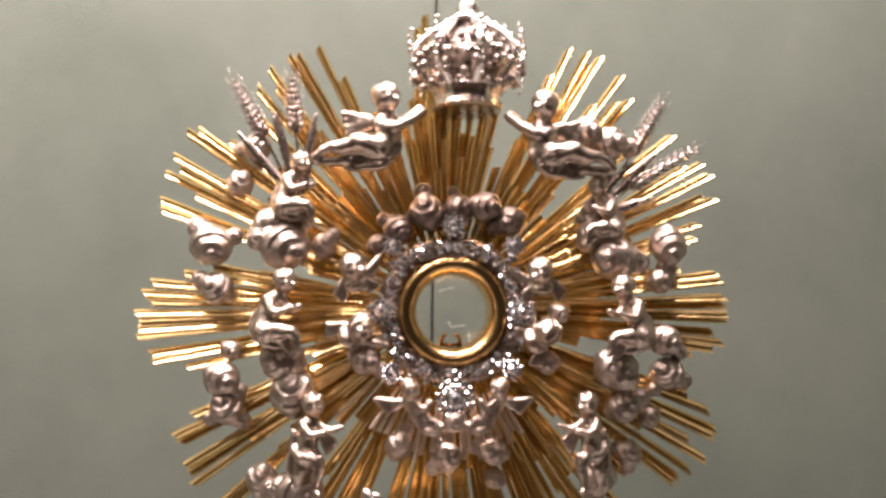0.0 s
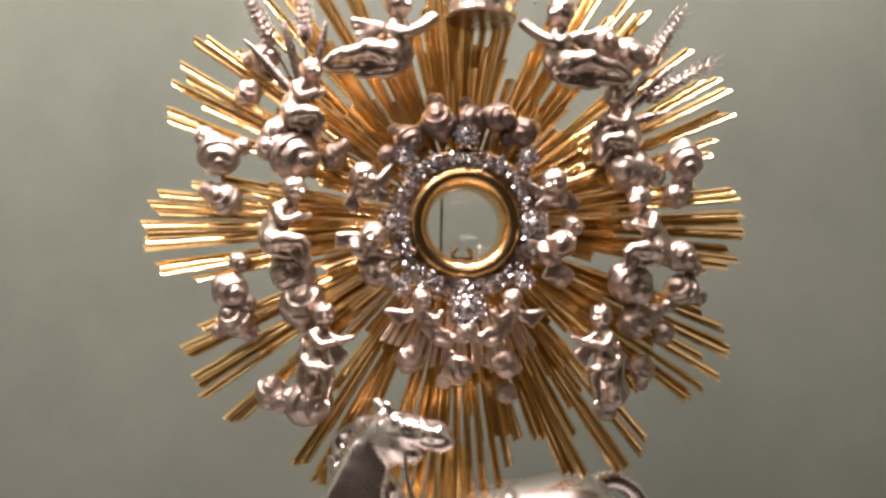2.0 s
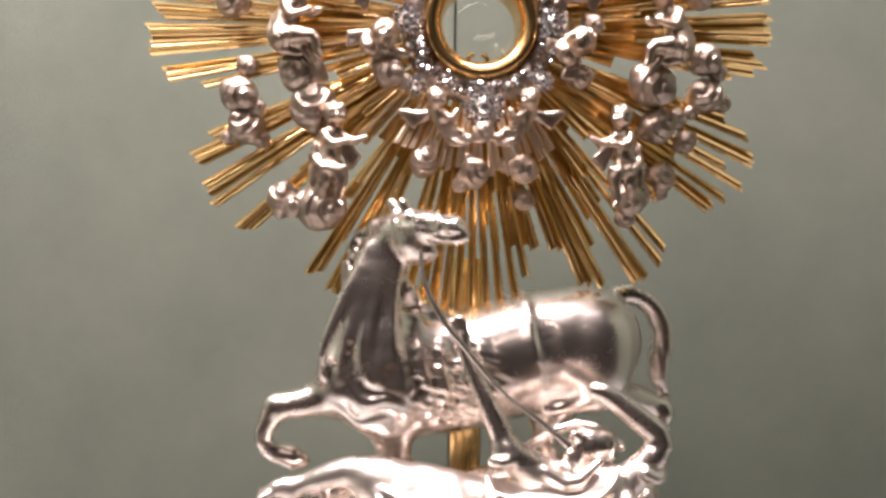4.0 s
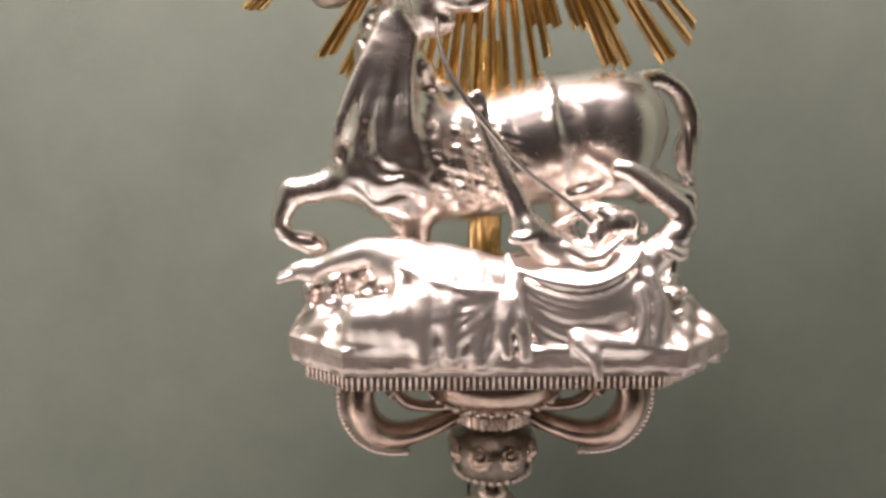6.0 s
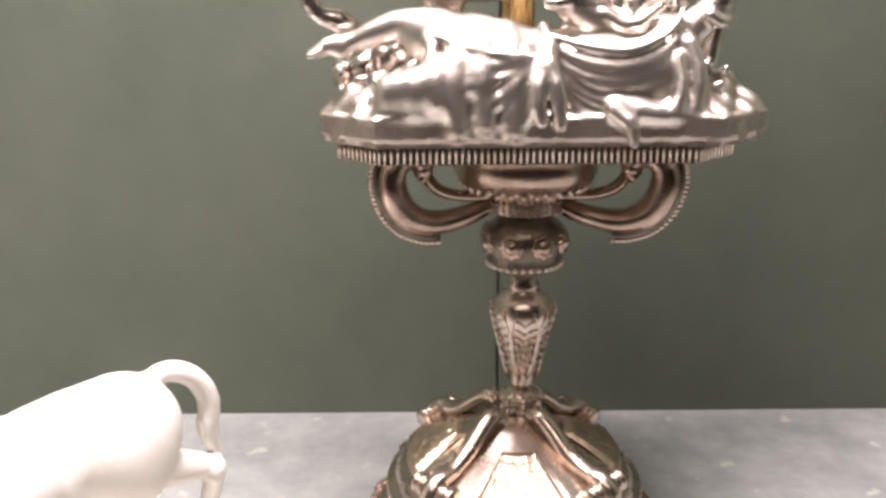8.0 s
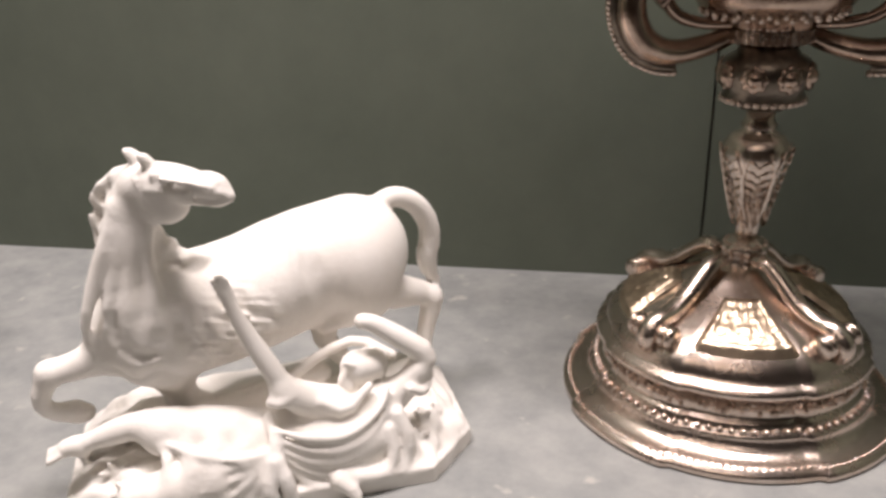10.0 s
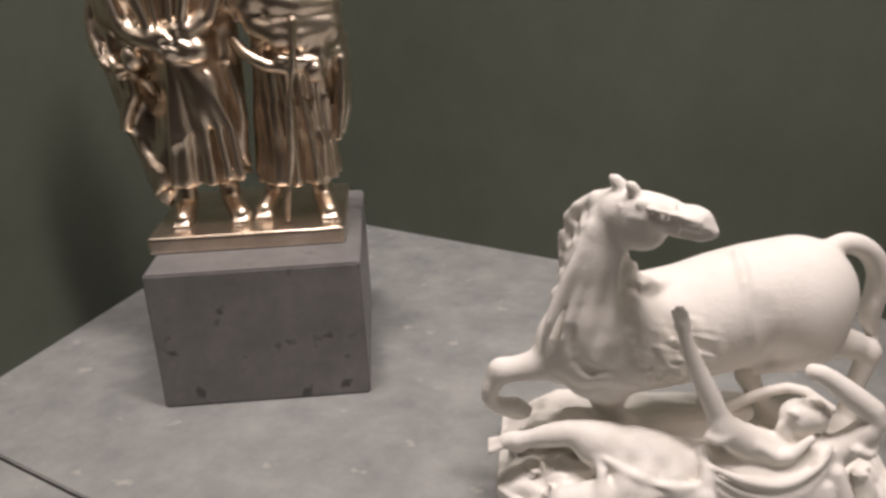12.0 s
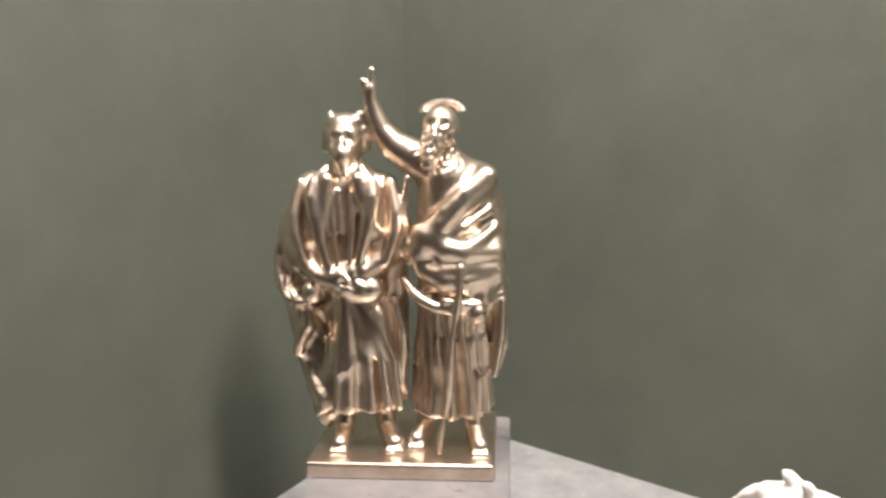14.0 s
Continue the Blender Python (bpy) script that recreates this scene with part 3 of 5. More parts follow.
    c.limb([(-0.062, -0.035, 0.095, 0.018), (-0.060, -0.024, 0.062, 0.0105), (-0.045, -0.016, 0.045, 0.0085), (-0.020, -0.008, 0.042, 0.0095), (0.03, -0.002, 0.053, 0.0100), (0.045, 0.0, 0.056, 0.008)], 0.007)
    c.limb([(0.080, 0.022, 0.135, 0.034), (0.100, 0.034, 0.108, 0.0175), (0.141, 0.052, 0.093, 0.0095), (0.144, 0.050, 0.086, 0.0095), (0.136, 0.046, 0.058, 0.0070), (0.132, 0.042, 0.032, 0.0080), (0.128, 0.036, 0.026, 0.0105)], 0.007)
    c.limb([(0.066, 0.045, 0.112, 0.027), (0.046, 0.028, 0.080, 0.0105), (0.060, 0.032, 0.052, 0.0072), (0.078, 0.036, 0.034, 0.009)], 0.007)
    c.limb([(0.098, 0.040, 0.180, 0.0075), (0.116, 0.046, 0.187, 0.0085), (0.137, 0.053, 0.174, 0.0088), (0.147, 0.057, 0.148, 0.0088), (0.140, 0.056, 0.122, 0.0090), (0.149, 0.058, 0.100, 0.004)], 0.004, 3)
    c.folds((0.146, 0.055, 0.135), 0.040, (1, 0.2, 0.1), 0.0085, 0.0008, 0.001)
    c.rough((-0.012, -0.046, 0.122), 0.044, 0.0085, 0.0017)
    c.limb([(0.030, 0.012, 0.187, 0.0025), (0.033, -0.012, 0.178, 0.0030), (0.036, -0.024, 0.158, 0.0025), (0.038, -0.027, 0.140, 0.0010)], 0.006)
    c.limb([(0.094, 0.000, 0.120, 0.0040), (0.076, -0.008, 0.106, 0.0050), (0.050, -0.010, 0.100, 0.0040)], 0.010)
    c.folds((-0.072, -0.055, 0.105), 0.035, (0.4, 0.3, 1), 0.026, 0.0012)
    c.rough((-0.015, -0.072, 0.243), 0.026, 0.012, 0.0006)
    c.dent((-0.043, -0.071, 0.2505), 0.006, 0.0016).dent((-0.002, -0.085, 0.2445), 0.005, 0.0022)
    for i in range(7):
        c.dent((-0.002 - 0.0032 * i, -0.0855 + 0.0012 * i, 0.2355 - 0.0002 * i), 0.0042, 0.0016)
    c.limb([(-0.040, -0.072, 0.2485, 0.0016), (-0.022, -0.079, 0.2465, 0.0014), (-0.008, -0.084, 0.2440, 0.0012)], 0.002)
    c.limb([(-0.058, -0.060, 0.246, 0.0013), (-0.053, -0.064, 0.232, 0.0013)], 0.001).limb([(-0.022, -0.072, 0.2535, 0.0012), (-0.020, -0.080, 0.243, 0.0012), (-0.021, -0.078, 0.233, 0.0012)], 0.001)
    for i in range(9):
        f = i / 8
        c.dent((0.046 + 0.012 * f, -0.022 + 0.004 * f, 0.160 - 0.054 * f), 0.013, 0.0008)
        c.dent((-0.047 + 0.012 * f * f, -0.052 - 0.008 * math.sin(3.1 * f), 0.168 - 0.070 * f), 0.010, 0.0012)
        c.dent((-0.090 + 0.030 * f, -0.062, 0.150 - 0.030 * math.sin(2.6 * f)), 0.009, 0.0008)
    c.blob((-0.129, -0.041, 0.0675), (0.0105, 0.008, 0.0075), 0.002, 10).blob((-0.141, -0.048, 0.107), (0.0105, 0.0095, 0.0095), 0.003).blob((0.143, 0.050, 0.090), (0.011, 0.010, 0.011), 0.003)
    c.blob((0.128, 0.036, 0.026), (0.012, 0.010, 0.009), 0.003).blob((-0.020, -0.008, 0.041), (0.013, 0.010, 0.009), 0.004)
    # fallen rider, laid along the front of the rock
    ca, sa = math.cos(radians(TWIST)), math.sin(radians(TWIST))

    def lie(rows, k=0.005, soft=1):
        c.limb([(ca * x - sa * y, sa * x + ca * y, z, r) for x, y, z, r in rows], k, soft)

    def lump(p, r, k=0.004):
        c.blob((ca * p[0] - sa * p[1], sa * p[0] + ca * p[1], p[2]), r, k, TWIST)

    # stretched leg with a bare foot
    lie([(-0.150, -0.050, 0.050, 0.0042), (-0.139, -0.050, 0.055, 0.0070), (-0.126, -0.050, 0.056, 0.0062), (-0.108, -0.054, 0.063, 0.0092), (-0.090, -0.058, 0.069, 0.0098), (-0.070, -0.062, 0.064, 0.0135)], 0.005)
    lump((-0.132, -0.050, 0.051), (0.0065, 0.006, 0.0065))
    for i in range(4):
        lie([(-0.147, -0.055 + 0.0035 * i, 0.051, 0.0028), (-0.154, -0.056 + 0.0037 * i, 0.048 + 0.001 * i, 0.0022)], 0.0015)
    # bent leg under the tunic
    lie([(-0.097, -0.086, 0.027, 0.0115), (-0.078, -0.088, 0.029, 0.0150), (-0.040, -0.078, 0.036, 0.0170)], 0.010)
    lie([(-0.096, -0.080, 0.024, 0.0085), (-0.070, -0.072, 0.018, 0.0080)], 0.005)
    # tunic: body, then hanging folds over the lap
    lie([(-0.074, -0.060, 0.060, 0.0165), (-0.040, -0.062, 0.052, 0.0225), (0.000, -0.064, 0.044, 0.0190), (0.040, -0.062, 0.046, 0.0210), (0.080, -0.058, 0.054, 0.0200)], 0.008)
    lump((-0.036, -0.078, 0.032), (0.034, 0.019, 0.025), 0.008)
    for top, low, deep, r in ((-0.075, -0.068, 0.024, 0.0045), (-0.060, -0.056, 0.006, 0.0045), (-0.043, -0.038, 0.010, 0.0050), (-0.024, -0.020, 0.006, 0.0050)):
        lie([(top, -0.064, 0.070 + 0.2 * top, r * 0.4), (top + 0.003, -0.082, 0.058, r * 0.7), (0.4 * top + 0.6 * low, -0.094, 0.038, r), (low, -0.098, deep, r * 0.9)], 0.008)
    for x1, z1, r in ((-0.070, 0.062, 0.0026), (-0.066, 0.046, 0.0034), (-0.060, 0.030, 0.0030), (-0.046, 0.018, 0.0040), (-0.030, 0.010, 0.0034), (-0.014, 0.010, 0.0044)):
        lie([(-0.002, -0.088, 0.048, 0.0020), (0.35 * x1, -0.096, 0.048 + 0.35 * (z1 - 0.048) - 0.004, r), (0.72 * x1, -0.097 if z1 < 0.04 else -0.088, 0.048 + 0.72 * (z1 - 0.048) - 0.004, r), (x1, -0.096 if z1 < 0.04 else -0.080, z1, r * 0.5)], 0.0030, 2)
    # knotted belt with hanging ends
    lie([(0.000, -0.070, 0.066, 0.0035), (0.002, -0.085, 0.056, 0.0045), (0.001, -0.092, 0.042, 0.0060)], 0.003)
    lie([(-0.001, -0.094, 0.042, 0.0050), (-0.006, -0.100, 0.026, 0.0055), (-0.003, -0.101, 0.012, 0.0040)], 0.003)
    lie([(0.002, -0.094, 0.042, 0.0050), (0.007, -0.100, 0.028, 0.0055), (0.009, -0.100, 0.010, 0.0045)], 0.003)
    # breast: cloth in long arcs from the belt to the shoulder
    lump((0.050, -0.076, 0.036), (0.042, 0.018, 0.022), 0.008)
    for i in range(5):
        q = 0.0095 * i
        lie([(0.006, -0.084 - 0.001 * i, 0.060 - 0.75 * q, 0.0018), (0.026, -0.090, 0.053 - 1.05 * q, 0.0034), (0.054, -0.091, 0.050 - 1.05 * q, 0.0036), (0.080 + 0.0012 * i, -0.082, 0.062 - q, 0.0022), (0.088, -0.074, 0.076 - 0.8 * q, 0.0015)], 0.0045, 2)
    lie([(0.038, -0.078, 0.074, 0.003), (0.054, -0.080, 0.064, 0.005), (0.074, -0.072, 0.078, 0.003)], 0.004)
    # cloth under the arm, with a tip over the edge
    lie([(0.044, -0.092, 0.020, 0.0055), (0.064, -0.095, 0.016, 0.0060), (0.090, -0.090, 0.014, 0.0060), (0.100, -0.080, 0.022, 0.0050)], 0.004)
    lie([(0.092, -0.078, 0.054, 0.0060), (0.099, -0.084, 0.034, 0.0065), (0.094, -0.088, 0.016, 0.0045)], 0.005)
    lie([(0.084, -0.084, 0.046, 0.0040), (0.087, -0.090, 0.028, 0.0045), (0.080, -0.094, 0.016, 0.0035)], 0.004)
    lie([(0.044, -0.096, 0.018, 0.0060), (0.054, -0.102, 0.010, 0.0055), (0.055, -0.104, -0.002, 0.0030)], 0.003)
    # head thrown back, with a cap of hair
    lie([(0.066, -0.058, 0.062, 0.0105), (0.068, -0.056, 0.076, 0.0090)], 0.005)
    lump((0.069, -0.056, 0.086), (0.0140, 0.0130, 0.0130), 0.003)
    lump((0.080, -0.052, 0.085), (0.0110, 0.0135, 0.0125), 0.004)
    lie([(0.062, -0.066, 0.094, 0.0028), (0.058, -0.067, 0.096, 0.0024)], 0.003)
    lie([(0.057, -0.062, 0.080, 0.0050), (0.060, -0.064, 0.076, 0.0045)], 0.004)
    c.rough((0.088, -0.046, 0.086), 0.018, 0.008, 0.0012).rough((-0.03, -0.085, 0.045), 0.050, 0.018, 0.0005)
    for dx in (-0.004, 0.003):
        c.dent((0.071 + dx, -0.064, 0.0955), 0.005, 0.0012)
    # arm flung up to the horse, out of a wide cuff
    lie([(0.046, -0.064, 0.062, 0.0150), (0.026, -0.068, 0.074, 0.0125), (0.012, -0.070, 0.085, 0.0105)], 0.005)
    lie([(0.020, -0.074, 0.084, 0.0040), (0.010, -0.081, 0.080, 0.0042), (0.003, -0.076, 0.080, 0.0040)], 0.003)
    lie([(0.014, -0.070, 0.084, 0.0080), (0.002, -0.067, 0.110, 0.0075), (-0.010, -0.063, 0.136, 0.0058), (-0.016, -0.060, 0.152, 0.0046), (-0.018, -0.059, 0.160, 0.0052)], 0.004)
    for dx in (-0.0036, -0.0012, 0.0012, 0.0036):
        lie([(-0.018 + dx, -0.060, 0.160, 0.0020), (-0.021 + 1.3 * dx, -0.061, 0.176 - 1.2 * abs(dx), 0.0014)], 0.002)
    # arm bent over the head, out of a short sleeve
    lie([(0.090, -0.062, 0.058, 0.0130), (0.104, -0.064, 0.070, 0.0105), (0.112, -0.064, 0.080, 0.0095)], 0.004)
    lie([(0.104, -0.076, 0.072, 0.0036), (0.114, -0.074, 0.066, 0.0040), (0.121, -0.062, 0.072, 0.0036)], 0.003)
    lie([(0.112, -0.064, 0.078, 0.0080), (0.120, -0.063, 0.092, 0.0090), (0.100, -0.061, 0.108, 0.0084), (0.082, -0.059, 0.122, 0.0066), (0.074, -0.058, 0.124, 0.0060)], 0.004)
    # cloak spread on the rock behind the head
    lie([(0.020, -0.020, 0.064, 0.0040), (0.048, -0.028, 0.088, 0.0040), (0.074, -0.030, 0.096, 0.0040), (0.098, -0.036, 0.080, 0.0040)], 0.006)
    # leafy tufts on the rock
    for px, py, pz in ((0.114, -0.058, 0.032), (0.122, -0.046, 0.030), (0.108, -0.072, 0.026), (-0.112, -0.058, 0.033), (-0.104, -0.072, 0.026)):
        for i in range(5):
            a = 1.26 * i + 40 * px
            lie([(px, py, pz, 0.0030), (px + 0.0095 * math.cos(a), py - 0.002, pz + 0.0085 * math.sin(a), 0.0018)], 0.002)
    me = c.mesh(name)
    # the rock takes a slot of its own
    mid = np.zeros(3 * len(me.polygons), np.float32)
    me.polygons.foreach_get("center", mid)
    x, y, z = mid.reshape(-1, 3).T
    rock = (z < 0.034) & ((np.abs(x) > 0.112) | (y > -0.045) | (z < 0.009))
    me.polygons.foreach_set("material_index", rock.astype(np.int32))
    me.materials.append(PLASTER)
    me.materials.append(PLASTER)
    return me


HORSE = horse_group("horse_group")
o = put("plaster_sculpture", HORSE, PLASTER, None, "", pose(-0.356, -0.148, 0, 0, 0, 19.8))
tagged(o, "white plaster model of a horse rearing over a fallen rider", "sculpture")


# ---- the monstrance ----
AX, AY = 0.022, 0.0
MON = empty("monstrance", pose(AX, AY, 0))
tagged(MON, "tall gold and silver monstrance with a jewelled sunburst", "monstrance")

# foot
FOOT = (-0.006, -0.014)


def foot_wave(a, r, z):
    if r < 0.06:
        return 1.0
    d = abs(((math.degrees(a) - 45) % 90) - 45)
    return 1.028 if d > 24 else 1.0


foot_rows = [(0.02, 0.0), (0.138, 0.0), (0.140, 0.002), (0.140, 0.007), (0.138, 0.0075), (0.137, 0.010), (0.130, 0.0105), (0.122, 0.013), (0.117, 0.018), (0.1155, 0.022), (0.1155, 0.025), (0.111, 0.0252), (0.110, 0.029), (0.1085, 0.0325), (0.107, 0.033), (0.1055, 0.036), (0.1055, 0.050), (0.108, 0.0505), (0.1115, 0.053), (0.1125, 0.056), (0.1115, 0.059), (0.107, 0.062), (0.1045, 0.0625),
             (0.1035, 0.067), (0.099, 0.0745), (0.090, 0.082), (0.076, 0.090), (0.058, 0.098), (0.042, 0.106), (0.031, 0.113), (0.024, 0.118)]
part("foot", lathe(foot_rows, 144, foot_wave), SILVER_GILT, MON, "round stepped silver-gilt foot", pose(*FOOT, 0))


def beads(n, r, z, size, sub=1, wave=None):
    bm = bmesh.new()
    for i in range(n):
        a = 2 * math.pi * i / n
        q = r * (wave(a, r, z) if wave else 1)
        ball(bm, (q * math.cos(a), q * math.sin(a), z), size, sub)
    return bm


part("beaded_edge", beads(160, 0.1350, 0.0106, 0.0019, 1, foot_wave), SILVER_GILT, MON, "", pose(*FOOT, 0))
bm = bmesh.new()
for i in range(84):
    a = 2 * math.pi * i / 84
    q = 0.1115 * foot_wave(a, 0.11, 0)
    bmesh.ops.create_icosphere(bm, subdivisions=1, radius=0.0042, matrix=Matrix.Translation((q * math.cos(a), q * math.sin(a), 0.0265)) @ Matrix.Rotation(a, 4, "Z") @ Matrix.Diagonal((0.9, 0.75, 0.8, 1)))
part("leaf_band", bm, SILVER_GILT, MON, "", pose(*FOOT, 0))
bm = bmesh.new()
rnd = random.Random(5)
for i in range(150):
    a = 2 * math.pi * i / 150 + rnd.uniform(-.01, .01)
    q = 0.1062 * foot_wave(a, 0.103, 0)
    bmesh.ops.create_icosphere(bm, subdivisions=1, radius=rnd.uniform(0.0012, 0.0028), matrix=Matrix.Translation((q * math.cos(a), q * math.sin(a), rnd.uniform(0.038, 0.047))) @ Matrix.Rotation(a, 4, "Z") @ Matrix.Diagonal((0.6, 1, 1, 1)))
part("chased_frieze", bm, SILVER_GILT, MON, "", pose(*FOOT, 0))
# relief panels on the slopes of the foot
for k in range(4):
    rnd = random.Random(20 + k)
    bm = bmesh.new()
    a0 = radians(-90 + 90 * k)
    grid = []
    for j in range(25):
        f = j / 24
        r, z = 0.094 - 0.050 * f, 0.0790 + 0.0265 * f ** 0.8
        half = radians(26 - 9 * f)
        row = []
        for u in range(-16, 17):
            a = a0 + half * u / 16
            edge = min(1.0, (16 - abs(u)) / 2.0, j / 2.0, (24 - j) / 2.0)
            q = noise.noise(Vector((u * 0.62, j * 0.75, 9.1 * k)))
            lift = edge * (0.0014 + 0.0034 * abs(q)) + (0.0016 if 1 <= edge and (abs(u) == 13 or j in (3, 21)) else 0)
            row.append(bm.verts.new(((r + lift * 0.6) * math.cos(a), (r + lift * 0.6) * math.sin(a), z + lift)))
        grid.append(row)
    for g0, g1 in zip(grid, grid[1:]):
        for u in range(32):
            bm.faces.new((g0[u], g0[u + 1], g1[u + 1], g1[u]))
    part("relief_panel", bm, GILT_PALE, MON, "gilded relief panel", pose(*FOOT, 0))
# scroll brackets on the foot
_b = bmesh.new()
bmesh.ops.create_icosphere(_b, subdivisions=2, radius=0.0090, matrix=Matrix.Diagonal((1.15, 0.46, 1.15, 1)))
GADROON = from_bm("gadroon", _b)
for k in range(4):
    bm = bmesh.new()
    path = smooth_rows([(0.018, 0, 0.126), (0.030, 0, 0.128), (0.044, 0, 0.117), (0.060, 0, 0.103), (0.078, 0, 0.095), (0.094, 0, 0.095), (0.105, 0, 0.084), (0.102, 0, 0.072)], 3)
    tube(bm, path, (0.005, 0.0065, 0.0065, 0.007, 0.007, 0.007, 0.005), 12, 1.25, (0, 1, 0))
    br = part("scroll_bracket", bm, SILVER_GILT, MON, "", pose(*FOOT, 0) @ pose(0, 0, 0, 0, 0, 45 + 90 * k))
    for j in range(7):
        u = (j - 3) * 0.0058
        put("gadroon", GADROON, SILVER_GILT, br, "", pose(0.095, u * 1.05, 0.0850, 0, 18, 0))
# stem
STEM = pose(0.001, -0.006, 0)
_b = bmesh.new()
ball(_b, (0, 0, 0), 1.0)
BEAD = from_bm("bead", _b)


def bead_parts(n, r, z, size):
    for i in range(n):
        a = 2 * math.pi * i / n
        put("bead", BEAD, SILVER_GILT, MON, "", STEM @ pose(r * math.cos(a), r * math.sin(a), z) @ Matrix.Diagonal((size, size, size, 1)))


part("collar", lathe([(0.012, 0.108), (0.024, 0.110), (0.025, 0.114), (0.019, 0.118), (0.017, 0.126), (0.019, 0.130), (0.018, 0.134), (0.013, 0.137), (0.010, 0.140)], 32, lambda a, r, z: 1 + 0.08 * math.cos(8 * a)), SILVER_GILT, MON, "", STEM)
bead_parts(26, 0.0165, 0.1345, 0.0021)
part("baluster", lathe([(0.009, 0.138), (0.0092, 0.146), (0.0105, 0.156), (0.0145, 0.172), (0.0195, 0.187), (0.0242, 0.200), (0.0262, 0.210), (0.0252, 0.219), (0.020, 0.226), (0.014, 0.229), (0.012, 0.232), (0.014, 0.235), (0.011, 0.238), (0.011, 0.248)], 48, lambda a, r, z: 1 + (0.02 * math.cos(6 * a) if 0.15 < z < 0.226 else 0)), SILVER_GILT, MON, "", STEM)
for k in range(6):
    # palmette: a rim and ribs on the swelling of the baluster
    bm = bmesh.new()
    a0 = radians(-90 + 60 * k)

    def at(u, z):
        f = (z - 0.146) / 0.07
        r = 0.0105 + 0.0165 * min(1, max(0, f)) + 0.0012
        a = a0 + u / max(r, 0.01)
        return Vector((r * math.cos(a), r * math.sin(a), z))
    for sgn in (-1, 1):
        tube(bm, [at(sgn * 0.0118 * math.sin(math.pi * (0.06 + 0.70 * t / 8)), 0.152 + 0.066 * t / 8) for t in range(9)], (0.0011, 0.0016, 0.0013), 6)
        for t in range(6):
            z = 0.165 + 0.008 * t
            w = 0.0105 * math.sin(math.pi * (0.06 + 0.70 * (z - 0.152) / 0.066))
            tube(bm, [at(0, z), at(sgn * w * .5, z + 0.004), at(sgn * w, z + 0.0055)], (0.0007, 0.0013, 0.0009), 5)
    part("palmette", bm, SILVER_GILT, MON, "", STEM)
# knop: gilt in shade, with that shade painted in as dark metal
part("knop", lathe([(0.010, 0.246), (0.018, 0.248), (0.029, 0.253), (0.031, 0.258), (0.029, 0.262), (0.033, 0.268), (0.034, 0.278), (0.031, 0.287), (0.024, 0.291), (0.021, 0.296)], 48), DARK_SILVER, MON, "", STEM)
bead_parts(30, 0.0305, 0.2555, 0.0031)
for k in range(8):
    a = radians(22.5 + 45 * k)
    bm = lathe([(0.0100, -0.002), (0.0100, 0.001), (0.0085, 0.003), (0.0062, 0.0018), (0.0055, 0.0035), (0.003, 0.0055), (0.0004, 0.006)], 32, lambda b, r, z: 1 + (0.10 * math.cos(8 * b) if r > 0.007 else 0))
    bmesh.ops.rotate(bm, verts=bm.verts, cent=(0, 0, 0), matrix=Matrix.Rotation(radians(90), 3, "Y"))
    part("boss", bm, SHADED_GILDING, MON, "", STEM @ Matrix.Rotation(a, 4, "Z") @ pose(0.0325, 0, 0.275))
part("cup", lathe([(0.020, 0.294), (0.024, 0.298), (0.030, 0.299), (0.031, 0.306), (0.030, 0.310), (0.034, 0.313), (0.044, 0.320), (0.055, 0.327), (0.058, 0.332), (0.058, 0.352)], 64), SHADED_GILDING, MON, "", STEM)
part("fluted_ring", lathe([(0.0312, 0.2995), (0.0318, 0.300), (0.0318, 0.309), (0.0312, 0.3095)], 144, lambda a, r, z: 1 + 0.035 * (1 if math.cos(36 * a) > 0 else -1)), SILVER_GILT, MON, "", STEM, False)
bm = bmesh.new()
for i in range(60):
    a = 2 * math.pi * i / 60
    bmesh.ops.create_icosphere(bm, subdivisions=1, radius=0.0032, matrix=Matrix.Rotation(a, 4, "Z") @ Matrix.Translation((0.0475 + 0.004 * (i % 2), 0, 0.3195 + 0.003 * (i % 2))) @ Matrix.Diagonal((1, 0.7, 1, 1)))
part("leaf_band", bm, SILVER_GILT, MON, "", STEM)

